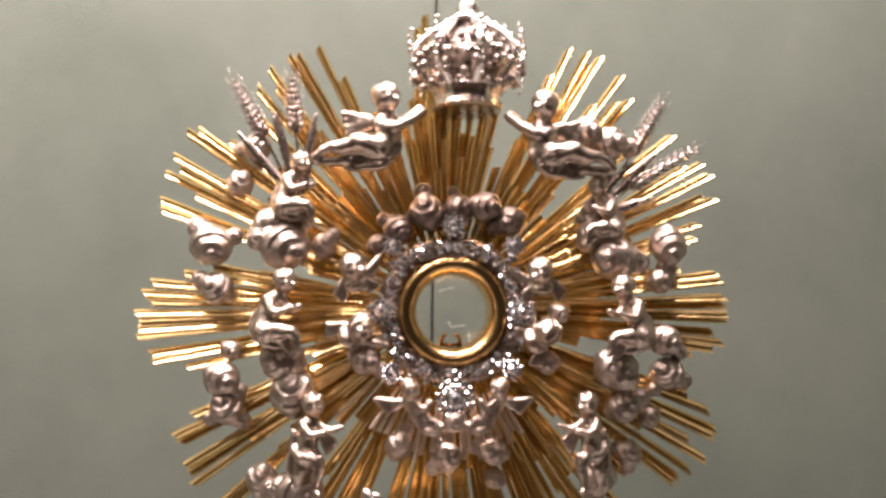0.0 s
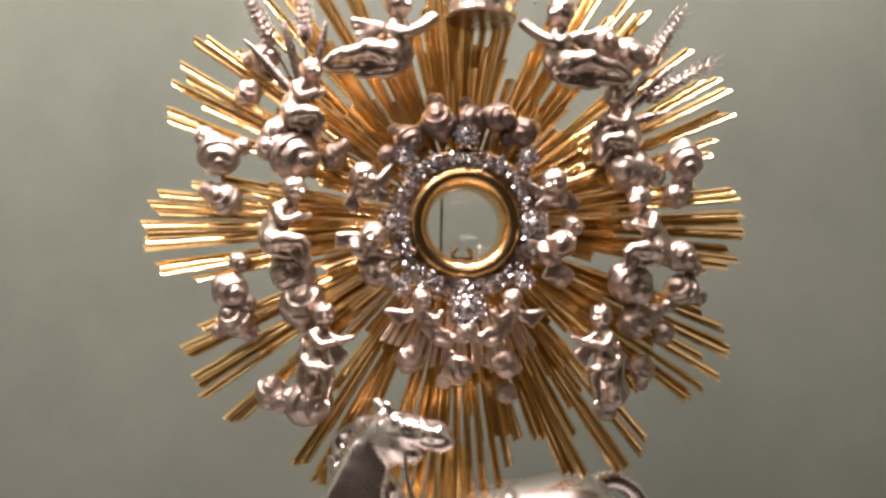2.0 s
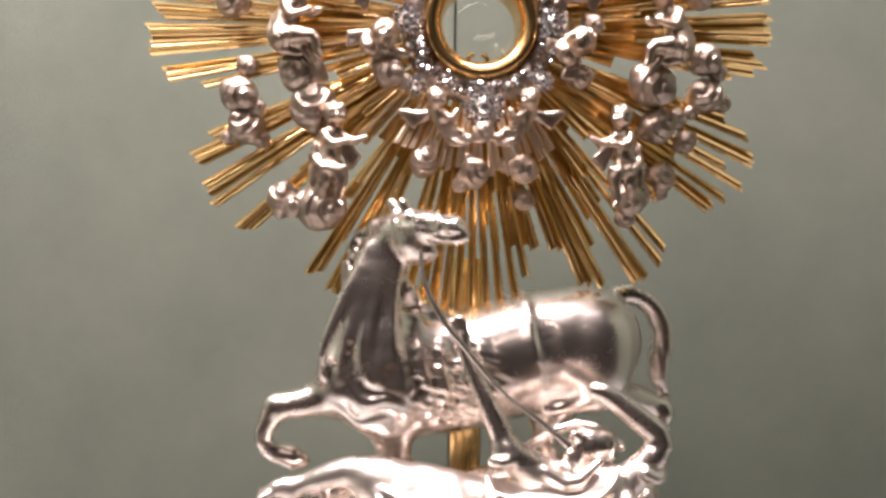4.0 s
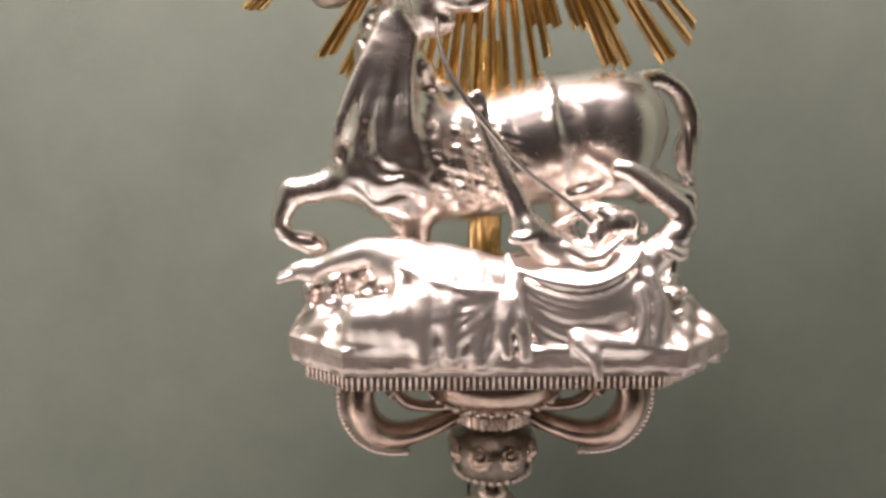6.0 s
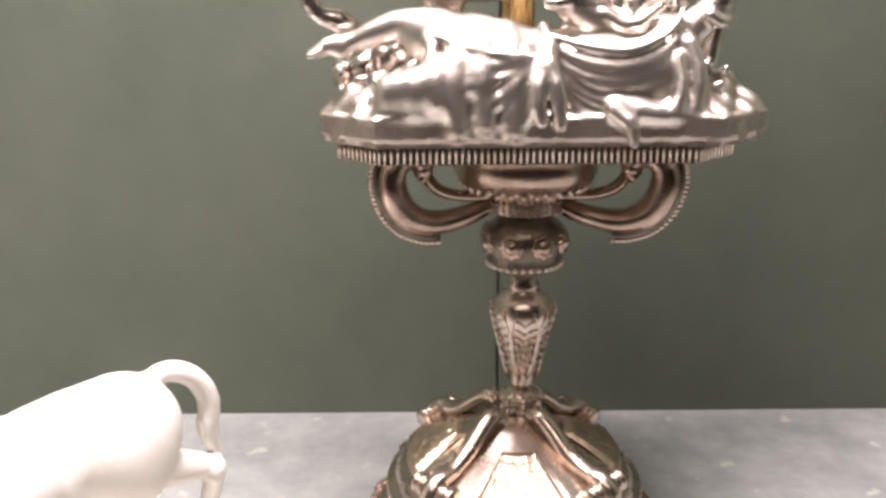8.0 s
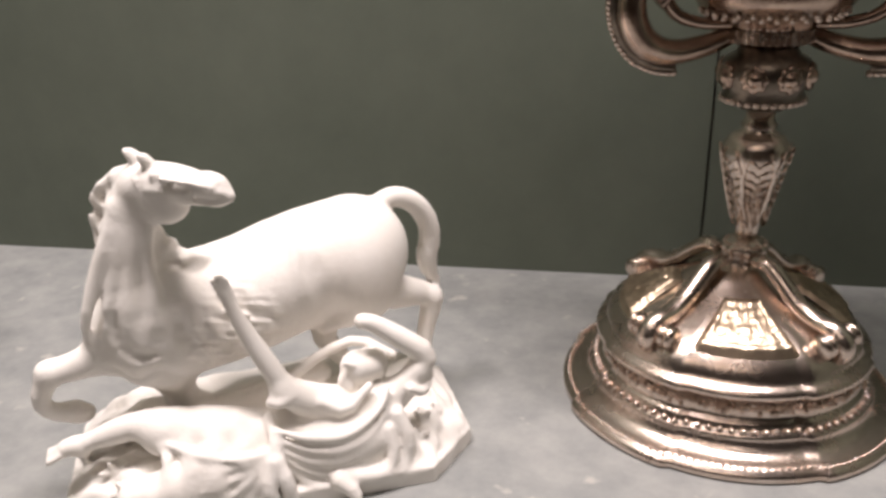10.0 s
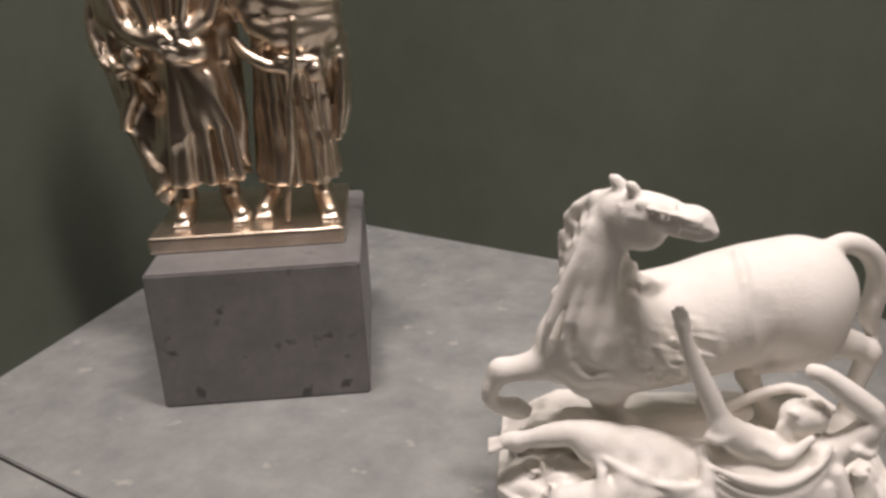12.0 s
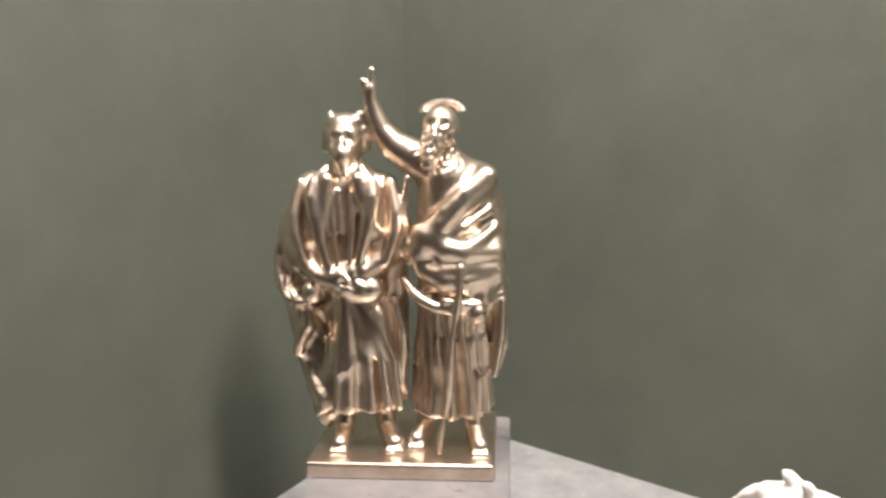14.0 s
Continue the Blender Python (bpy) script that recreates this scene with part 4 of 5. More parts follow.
# scroll handles under the platform, shade there put into their colour
for sgn in (-0.96, 0.96):
    path = smooth_rows([(sgn * 0.028, -0.012, 0.296), (sgn * 0.050, -0.018, 0.288), (sgn * 0.078, -0.030, 0.284), (sgn * 0.100, -0.040, 0.294), (sgn * 0.110, -0.045, 0.318), (sgn * 0.106, -0.044, 0.336), (sgn * 0.092, -0.036, 0.339), (sgn * 0.080, -0.032, 0.328), (sgn * 0.088, -0.034, 0.321)], 3)
    bm = bmesh.new()
    tube(bm, path, (0.006, 0.008, 0.0095, 0.0115, 0.0115, 0.010, 0.007, 0.006, 0.006), 12, 1.3, (0, 1, 0.1))
    ball(bm, (sgn * 0.084, -0.034, 0.329), 0.0085, 2)
    h = part("scroll_handle", bm, SHADED_GILDING, MON, "", pose(0, 0, 0.009))
    bm = bmesh.new()
    k = len(path)
    edge = []
    for i in range(int(k * 0.26), int(k * 0.70)):
        p = path[i]
        d = (path[i + 1] - path[i - 1]).normalized()
        out = Vector((sgn * -d.z, 0, sgn * d.x)).normalized()
        if out.dot(p - Vector((sgn * 0.085, -0.03, 0.32))) < 0:
            out = -out
        edge.append((p, out))
    for (p, u), (q, w) in zip(edge, edge[1:]):
        n = max(1, round((q - p).length / 0.0078))
        for i in range(n):
            ball(bm, p.lerp(q, i / n) + u.lerp(w, i / n) * 0.0158, 0.0034)
    strip = bmesh.new()
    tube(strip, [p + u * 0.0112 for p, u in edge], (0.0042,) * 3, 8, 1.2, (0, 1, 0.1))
    part("dark_strip", strip, DARK_SILVER, h, "dark strip behind the beads")
    part("beaded_edge", bm, SILVER_GILT, h, "small beads along the outer edge")
    bm = bmesh.new()
    path = smooth_rows([(sgn * 0.030, -0.016, 0.304), (sgn * 0.055, -0.022, 0.305), (sgn * 0.075, -0.028, 0.312), (sgn * 0.083, -0.030, 0.326)], 3)
    tube(bm, path, (0.004, 0.0045, 0.005, 0.005), 8, 1.2, (0, 1, 0.1))
    part("scroll_tendril", bm, SHADED_GILDING, h)

# platform: moulded octagon with a fluted rim


def oct_ring(k):
    """Corners of the octagon pushed in by k."""
    w, d = 0.158 - k, 0.095 - k
    fx, fy = 0.119 - k * 0.6, 0.052
    return [(fx, -d), (w, -fy), (w, fy), (fx, d), (-fx, d), (-w, fy), (-w, -fy), (-fx, -d)]


def oct_stack(rows):
    bm = bmesh.new()
    last = None
    for k, z in rows:
        ring = [bm.verts.new((x, y, z)) for x, y in oct_ring(k)]
        if last:
            for i in range(8):
                bm.faces.new((last[i], last[(i + 1) % 8], ring[(i + 1) % 8], ring[i]))
        else:
            bm.faces.new(ring)
        last = ring
    bm.faces.new(last)
    return bm


PLAT = pose(0.004, 0.0, 0.012)
part("platform", oct_stack([(0.046, 0.336), (0.024, 0.3365), (0.0130, 0.338), (0.0130, 0.3605), (0.0100, 0.3615), (0.0095, 0.3650), (0.0115, 0.3675), (0.0070, 0.3690), (0.0070, 0.3715), (0.0090, 0.3735)]), SILVER, MON, "octagonal moulded silver platform", PLAT, False)
bm = bmesh.new()
ring = [Vector((x, y, 0)) for x, y in oct_ring(0.0113)]
for a, b in zip(ring, ring[1:] + ring[:1]):
    n = max(2, round((b - a).length / 0.0046))
    for i in range(n):
        p = a.lerp(b, (i + .5) / n)
        bmesh.ops.create_cone(bm, cap_ends=True, segments=8, radius1=0.00115, radius2=0.00115, depth=0.0205, matrix=Matrix.Translation((p.x, p.y, 0.3493)))
tagged(part("fluted_rim", bm, SILVER_GILT, MON, "", PLAT), kind="stuff")
# dark band set between the flutes
part("rim_groove", oct_stack([(0.0114, 0.3392), (0.0114, 0.3600)]), DARK_SILVER, MON, "", PLAT, False)
# the silver cast has a shorter head, held lower
CAST = HORSE.copy()
CAST.name = "horse_figure"
mid = np.zeros(3 * len(CAST.polygons), np.float32)
CAST.polygons.foreach_get("center", mid)
x, y, z = mid.reshape(-1, 3).T
slot = np.zeros(len(CAST.polygons), np.int32)
CAST.polygons.foreach_get("material_index", slot)
slot[(slot == 0) & (y < -0.050 + 0.1 * x) & (z < 0.078)] = 2
CAST.polygons.foreach_set("material_index", slot)
CAST.materials.append(SATIN_SILVER)
for v in CAST.vertices:
    x, y, z = v.co
    if z > 0.222 and x > -0.066:
        v.co.x = -0.066 + (x + 0.066) * (1 - 0.16 * min(1, (z - 0.222) / 0.006))
    if z < 0.034:
        v.co.z = z - 0.0035 * min(1, (0.034 - z) / 0.016)
    if z > 0.165:
        v.co.z = 0.165 + (z - 0.165) * 0.90
hf = put("horse_figure", CAST, HORSE_SILVER, MON, "polished silver horse with a fallen rider", pose(0.005, 0.0, 0.3735) @ Matrix.Diagonal((1.08, 1.0, 1.08, 1)) @ pose(0, 0, 0, 0, 0, -TWIST))
hf.material_slots[1].link = "OBJECT"
hf.material_slots[1].material = ROCK_SILVER
# reins
bm = bmesh.new()
tube(bm, smooth_rows([(-0.045, -0.060, 0.622), (-0.044, -0.068, 0.590), (-0.030, -0.074, 0.560), (-0.008, -0.074, 0.535), (0.012, -0.076, 0.510), (0.040, -0.080, 0.490), (0.062, -0.082, 0.472)], 3), (0.0012, 0.0016, 0.0024, 0.0022, 0.0016, 0.0022, 0.003), 7)
part("rein", bm, SILVER, MON)

# shaft between the platform and the sun
bm = lathe([(0.012, 0.374), (0.012, 0.60)], 40, lambda a, r, z: 1 + 0.10 * math.cos(10 * a))
part("shaft", bm, GOLD, MON, "", pose(-0.004, 0.025, 0))

# ---- sunburst ----
SUN_Z = 0.786
SUN = empty("sunburst", pose(-0.010, 0.006, SUN_Z), MON)
tagged(SUN, "sunburst of ridged gold rays with silver angels and clouds")


def ray_mesh(name, cut):
    """One ray with two ridges, 1 long from the origin along x, 1 wide, its tip cut aslant."""
    bm = bmesh.new()
    rows = ((-0.5, 0.0), (-0.27, -0.30), (-0.03, -0.10), (0.03, -0.10), (0.27, -0.30), (0.5, 0.0), (0.0, 0.35))
    a = [bm.verts.new((0, 0.45 * y, 0.45 * z)) for y, z in rows]
    b = [bm.verts.new((1 - cut * (0.5 - y), y, z)) for y, z in rows]
    n = len(rows)
    for i in range(n):
        bm.faces.new((a[i], a[(i + 1) % n], b[(i + 1) % n], b[i]))
    bm.faces.new(b)
    bm.faces.new(a[::-1])
    return from_bm(name, bm, False)


RAYS = [ray_mesh("ray", c) for c in (0.015, 0.03, 0.045)]


def ray(angle, r0, r1, width, depth, tilt=0.0, roll=0.0, mat=None):
    # x of the ray points outwards; its ridge looks to the front
    m = pose(0.006, 0, 0.0) @ Matrix.Rotation(-radians(angle), 4, "Y") @ pose(r0, depth, 0) @ Matrix.Rotation(radians(tilt), 4, "Z") @ Matrix.Rotation(radians(roll), 4, "X") @ Matrix(((1, 0, 0, 0), (0, 0, 1, 0), (0, -1, 0, 0), (0, 0, 0, 1)))
    o = put("ray", RAYS[rnd.randrange(3)], mat or GOLD, SUN)
    o.matrix_basis = m @ Matrix.Diagonal((r1 - r0, width, width, 1))


rnd = random.Random(11)


def bundle(*tips):
    """One sheaf of long rays, by angle and reach, with shorter ones laid behind and between."""
    for angle, reach in tips:
        ray(angle, 0.066, reach, rnd.uniform(0.0068, 0.0084), rnd.uniform(-0.003, 0.003), rnd.uniform(-0.8, 0.8), rnd.uniform(-7, 7))
    lo, hi = min(t[0] for t in tips), max(t[0] for t in tips)
    n = round((hi - lo) / 3.4)
    for i in range(n):
        ray(lo + (hi - lo) * (i + .5) / n + rnd.uniform(-.6, .6), 0.066, rnd.uniform(0.150, 0.205), rnd.uniform(0.0060, 0.0076), 0.006 + rnd.uniform(-0.002, 0.002), rnd.uniform(-0.8, 0.8), rnd.uniform(-12, 12))


bundle((8.1, 0.241), (6.6, 0.243), (3.1, 0.243), (1.7, 0.243), (-0.5, 0.242), (-1.4, 0.244), (-4.2, 0.233), (-6.2, 0.242), (-7.6, 0.233), (-9.5, 0.213), (10.5, 0.205))
bundle((16.5, 0.225), (19.2, 0.234), (22.9, 0.257), (24.3, 0.245), (27.5, 0.262), (30.2, 0.262), (31.4, 0.245), (37.9, 0.252), (41.6, 0.235))
bundle((49.2, 0.248), (51.0, 0.235), (53.5, 0.259), (54.6, 0.222), (59.0, 0.262), (60.2, 0.250), (61.6, 0.260), (65.1, 0.257), (66.4, 0.225))
bundle((76.5, 0.185), (80.0, 0.220), (83.5, 0.240), (87.0, 0.245), (90.5, 0.240), (93.0, 0.235), (94.9, 0.256), (96.5, 0.248), (100.0, 0.185), (103.5, 0.170))
bundle((110.5, 0.180), (114.8, 0.219), (116.9, 0.252), (121.2, 0.253), (122.6, 0.256), (127.1, 0.257), (128.3, 0.240), (131.4, 0.251))
bundle((135.2, 0.228), (143.0, 0.232), (145.0, 0.258), (146.5, 0.266), (151.5, 0.264), (153.2, 0.253), (155.0, 0.263), (156.4, 0.231), (159.9, 0.259), (161.6, 0.254))
bundle((170.5, 0.200), (173.0, 0.220), (175.6, 0.247), (177.7, 0.254), (179.3, 0.249), (181.5, 0.259), (182.7, 0.255), (184.5, 0.255), (185.8, 0.257), (189.4, 0.250), (190.8, 0.246), (193.4, 0.221))
bundle((203.5, 0.228), (205.8, 0.248), (207.4, 0.248), (211.7, 0.249), (213.4, 0.250), (215.5, 0.253), (221.4, 0.248), (223.0, 0.245))
bundle((233.5, 0.205), (237.0, 0.240), (238.4, 0.236), (242.0, 0.243), (243.6, 0.241), (247.0, 0.205))
bundle((254.5, 0.225), (257.0, 0.230), (260.0, 0.235), (262.5, 0.240), (265.0, 0.236), (267.6, 0.245), (270.5, 0.240), (273.5, 0.236), (276.5, 0.230), (280.0, 0.220), (283.0, 0.205), (286.5, 0.185))
bundle((291.0, 0.190), (294.4, 0.226), (296.0, 0.230), (297.8, 0.234), (304.0, 0.245), (305.8, 0.247), (309.7, 0.246), (312.2, 0.239))
bundle((318.5, 0.205), (323.6, 0.242), (324.8, 0.246), (327.3, 0.252), (330.7, 0.256), (332.5, 0.235), (335.3, 0.254), (336.6, 0.255), (339.6, 0.243), (341.4, 0.219))
for k in range(100):
    a = 3.6 * k + rnd.uniform(-1.2, 1.2)
    ray(a, 0.052, rnd.uniform(0.105, 0.165), rnd.uniform(0.0058, 0.0085), -0.008 + rnd.uniform(-0.002, 0.002), rnd.uniform(1, 4), rnd.uniform(-14, 14))
# short pale rays over the lower clouds
for k in range(21):
    ray(238 + 64 * k / 20 + rnd.uniform(-.6, .6), 0.074, 0.112 + 0.012 * rnd.random(), rnd.uniform(0.0044, 0.0056), -0.030, rnd.uniform(3, 6), rnd.uniform(-12, 12), GILT_PALE)


def put_at(name, me, mat, x, z, depth, size, spin=0.0, mirror=1):
    """A part on the sunburst: x and z from its middle, depth towards the viewer, spin in the picture."""
    m = pose(x, -depth, z) @ Matrix.Rotation(-radians(spin), 4, "Y") @ Matrix.Diagonal((size * mirror, size, size, 1))
    return put(name, me, mat, SUN, "", m)


def cloud_mesh(seed, lobes):
    """A puff of cloud: a ball chased with a fine spiral, and smaller lobes about it."""
    c = Clay((-1.7, -1.1, -1.7), (1.7, 1.1, 1.7), 0.05)
    c.f[:] = 1.0
    c.blob((0, 0, 0), (1.0, 0.85, 0.94), 0.1)
    c.blob((0.34, -0.30, -0.30), (0.58, 0.52, 0.56), 0.12).blob((-0.45, 0.0, 0.42), (0.52, 0.60, 0.50), 0.12)

    def spiral(cx, cz, tight, sense):
        def f(x, y, z):
            q = np.sqrt((x - cx) ** 2 + (z - cz) ** 2)
            a = np.arctan2(z - cz, x - cx)
            p = np.sin(a * sense + tight * q)
            return 0.040 * p * np.clip(q / 0.3, 0, 1) + 0.014 * np.sin(2 * a * sense + 2.3 * tight * q)
        return f
    c.relief((0, -0.5, 0), 1.35, spiral(0.42, -0.36, 12, 1 if seed % 2 else -1))
    c.rough((0, -0.4, 0), 1.3, 0.55, 0.022)
    for x, z, r in lobes:
        c.blob((x, 0.12, z), (r, r * 0.9, r), 0.05)
        c.relief((x * 1.15, -0.3, z * 1.15), r * 1.3, spiral(x, z, 14 / max(r, 0.5), -1 if seed % 2 else 1))
    return c.mesh("cloud")


CLOUDS = [cloud_mesh(1, [(0.75, -0.85, 0.55)]), cloud_mesh(2, [(-0.9, 0.55, 0.5), (0.8, 0.75, 0.42)]), cloud_mesh(3, [])]


def angel_mesh(kind):
    """A small winged child: 0 flying with one arm out, 1 seated, 2 a winged head, 3 standing, 4 bending to the middle."""
    c = Clay((-1.6, -0.9, -1.8), (1.7, 0.9, 1.4), 0.04)
    c.f[:] = 1.0

    def body(rows, k=0.08):
        c.limb([(x, y, z, 1.30 * r) for x, y, z, r in rows], k)

    def head(x, y, z, r, turn=0.0):
        c.blob((x, y, z), (r, r, 1.08 * r), 0.06)
        c.blob((x - 0.15 * turn, y + 0.25 * r, z + 0.30 * r), (1.06 * r, 0.95 * r, 0.85 * r), 0.05)
        c.rough((x, y + 0.3 * r, z + 0.55 * r), 1.3 * r, 0.16, 0.045)
        q = x + turn * r
        for sx in (-0.38, 0.38):
            c.dent((q + sx * r, y - 0.85 * r, z + 0.02 * r), 0.30 * r, 0.09 * r)
            c.blob((q + sx * 1.25 * r, y - 0.62 * r, z - 0.38 * r), (0.32 * r, 0.25 * r, 0.30 * r), 0.06)
        c.blob((q, y - 1.0 * r, z - 0.18 * r), (0.13 * r, 0.13 * r, 0.18 * r), 0.05)

    def wing(rows, n=5):
        """Feathers side by side, longer to the tip."""
        (ax, az), (bx, bz) = rows
        for i in range(n):
            f = i / (n - 1)
            px, pz = ax * (1 - 0.35 * f), az * (1 - 0.35 * f)
            c.limb([(px, 0.20, pz, 0.12), (px + (bx - ax) * (1 - 0.35 * f), 0.26, pz + (bz - az) * (1 - 0.35 * f) - 0.12 * i, 0.085)], 0.04)

    if kind == 0:
        body([(0.55, -0.02, 0.42, 0.13), (0.58, 0, 0.10, 0.22), (0.62, 0, -0.25, 0.22), (0.42, -0.02, -0.42, 0.24)], 0.12)
        body([(0.42, -0.10, 0.10, 0.12), (0.72, -0.26, 0.0, 0.10), (1.05, -0.2, 0.16, 0.085), (1.38, -0.10, 0.44, 0.07)], 0.06)
        body([(0.75, 0.05, 0.10, 0.11), (1.0, 0.05, 0.28, 0.085), (1.30, 0.0, 0.52, 0.07)], 0.06)
        body([(0.40, -0.10, -0.42, 0.20), (-0.02, -0.22, -0.30, 0.17), (-0.40, -0.20, -0.46, 0.12), (-0.72, -0.15, -0.42, 0.09), (-0.98, -0.12, -0.66, 0.06)], 0.08)
        body([(0.48, 0.05, -0.50, 0.18), (0.10, 0.0, -0.66, 0.15), (-0.40, -0.05, -0.70, 0.10), (-0.95, -0.05, -0.74, 0.06)], 0.08)
        body([(0.82, -0.05, -0.05, 0.05), (0.84, -0.10, -0.45, 0.08), (0.60, -0.14, -0.74, 0.09), (0.15, -0.12, -0.86, 0.07), (-0.35, -0.05, -0.88, 0.03)], 0.06)
        wing(((0.35, 0.25), (-0.40, 0.42)))
        c.folds((0.45, -0.1, -0.6), 0.5, (0.6, 0, 0.8), 0.18, 0.025, 0.04, 5)
        head(0.55, -0.12, 0.72, 0.30, 0.25)
    elif kind == 1:
        body([(0.08, -0.05, 0.50, 0.14), (-0.15, 0, 0.26, 0.22), (-0.32, 0, -0.15, 0.24), (-0.40, -0.02, -0.55, 0.26)], 0.14)
        body([(-0.40, -0.12, -0.58, 0.22), (0.05, -0.32, -0.52, 0.17), (0.45, -0.34, -0.60, 0.13), (0.50, -0.32, -0.90, 0.09), (0.62, -0.38, -1.08, 0.06)], 0.08)
        body([(-0.35, 0.0, -0.62, 0.20), (0.10, -0.10, -0.75, 0.15), (0.32, -0.12, -1.05, 0.09), (0.45, -0.2, -1.2, 0.06)], 0.08)
        body([(-0.30, -0.18, 0.30, 0.12), (-0.15, -0.36, -0.08, 0.10), (0.20, -0.42, 0.0, 0.075), (0.34, -0.40, 0.10, 0.06)], 0.06)
        body([(0.05, 0.0, 0.28, 0.11), (0.32, -0.1, 0.02, 0.09), (0.55, -0.2, 0.12, 0.06)], 0.06)
        body([(-0.62, 0.0, 0.0, 0.05), (-0.72, -0.05, -0.45, 0.09), (-0.50, -0.10, -0.86, 0.11), (0.05, -0.16, -0.98, 0.07)], 0.07)
        wing(((-0.42, 0.30), (-0.72, -0.55)))
        c.folds((-0.25, -0.25, -0.65), 0.5, (1, 0, 0.4), 0.18, 0.03, 0.05, 5)
        head(0.15, -0.18, 0.80, 0.30, 0.3)
    elif kind == 2:
        wing(((0.36, -0.02), (1.00, 0.50)), 5)
        wing(((-0.36, -0.10), (-0.80, -0.62)), 5)
        wing(((0.30, -0.20), (0.70, -0.50)), 4)
        c.blob((0, 0.05, -0.42), (0.36, 0.28, 0.26), 0.12)
        head(0.0, -0.1, 0.20, 0.44, 0.15)
    elif kind == 3:
        body([(0.10, -0.05, 0.50, 0.13), (-0.02, 0, 0.25, 0.21), (-0.10, 0, -0.15, 0.20), (-0.15, 0, -0.50, 0.24)], 0.14)
        body([(-0.05, -0.10, -0.55, 0.18), (0.22, -0.28, -0.72, 0.14), (0.12, -0.24, -1.15, 0.10), (0.05, -0.24, -1.45, 0.07), (0.16, -0.36, -1.55, 0.05)], 0.08)
        body([(-0.22, -0.02, -0.58, 0.19), (-0.34, -0.08, -1.0, 0.13), (-0.42, -0.02, -1.40, 0.07)], 0.08)
        body([(-0.20, -0.15, 0.30, 0.11), (-0.02, -0.38, 0.02, 0.09), (0.38, -0.40, 0.06, 0.07)], 0.06)
        body([(0.15, -0.05, 0.28, 0.11), (0.48, -0.14, 0.05, 0.085), (0.85, -0.2, 0.16, 0.06)], 0.06)
        body([(-0.45, 0.0, 0.10, 0.05), (-0.50, -0.08, -0.35, 0.08), (-0.20, -0.25, -0.62, 0.10), (0.30, -0.30, -0.58, 0.06)], 0.06)
        body([(-0.45, 0.05, -0.2, 0.07), (-0.58, 0.05, -0.75, 0.12), (-0.50, 0.05, -1.2, 0.08)], 0.08)
        wing(((-0.30, 0.30), (-0.62, -0.25)))
        wing(((0.30, 0.10), (0.60, -0.30)), 4)
        c.folds((-0.2, -0.2, -0.8), 0.6, (1, 0, 0.25), 0.17, 0.03, 0.05, 5)
        head(0.12, -0.18, 0.80, 0.29, 0.2)
    else:
        c.limb([(-0.02, 0.05, -0.02, 0.20), (0.22, 0.0, -0.45, 0.22), (0.62, -0.02, -0.74, 0.16), (1.05, -0.02, -0.74, 0.09)], 0.05)
        c.limb([(0.12, -0.15, -0.10, 0.09), (0.40, -0.25, -0.28, 0.08), (0.52, -0.25, -0.06, 0.06)], 0.04)
        c.limb([(0.10, -0.05, -0.50, 0.08), (0.45, -0.15, -0.86, 0.10), (0.80, -0.10, -0.92, 0.06)], 0.04)
        wing(((-0.16, -0.12), (-0.95, -0.05)), 4)
        c.folds((0.45, -0.15, -0.6), 0.7, (0.8, 0, -0.6), 0.16, 0.05, 0.03, 5)
        head(0.0, -0.12, 0.26, 0.25, 0.2)
    c.rough((0, -0.1, -0.4), 1.5, 0.30, 0.012)
    return c.mesh("angel_figure")


ANGELS = [angel_mesh(k) for k in range(5)]


def cloud(kind, x, z, depth, size, spin=0, mirror=1, mat=None):
    put_at("cloud", CLOUDS[kind], mat or CLOUD_SILVER, x, z, depth, size, spin, mirror)


def angel(kind, x, z, depth, size, spin=0, mirror=1):
    put_at("angel_figure", ANGELS[kind], ANGEL_SILVER, x, z, depth, size, spin, mirror)


# clouds on the outer ring
cloud(1, -0.189, 0.050, 0.010, 0.0180, -20)
cloud(0, -0.183, 0.014, 0.010, 0.0140, -75, -1)
cloud(0, -0.177, -0.059, 0.008, 0.0150, 10)
cloud(1, -0.172, -0.083, 0.004, 0.0150, 170)
cloud(2, -0.171, -0.036, 0.006, 0.0085)
cloud(1, -0.156, 0.134, 0.002, 0.0130, 40)
cloud(0, -0.169, 0.103, 0.000, 0.0120, 90)
cloud(0, 0.194, 0.056, 0.010, 0.0165, -45)
cloud(2, 0.188, 0.026, 0.008, 0.0110, 60)
cloud(0, 0.190, -0.024, 0.010, 0.0140, 10)
cloud(1, 0.193, -0.052, 0.006, 0.0150, 190)
cloud(2, 0.121, 0.150, 0.020, 0.0140, 30)
cloud(0, 0.142, 0.141, 0.016, 0.0155, 40)
cloud(2, 0.179, -0.089, 0.000, 0.0100, 80)
cloud(1, 0.160, -0.118, 0.004, 0.0120, 120)
# clouds on the inner ring, under the angels
cloud(1, -0.127, 0.049, 0.022, 0.0210, 15)
cloud(2, -0.140, 0.067, 0.016, 0.0150, 60)
cloud(0, -0.096, 0.050, 0.016, 0.0110, 100)
cloud(2, -0.126, -0.043, 0.022, 0.0180, 200)
cloud(0, -0.118, -0.069, 0.020, 0.0190, 240, -1)
cloud(1, -0.111, -0.146, 0.020, 0.0200, 30)
cloud(2, -0.142, -0.140, 0.006, 0.0140, 120)
cloud(1, 0.144, 0.044, 0.022, 0.0200, 320, -1)
cloud(2, 0.128, 0.062, 0.018, 0.0150, 80)
cloud(2, 0.145, -0.048, 0.024, 0.0185, 0)
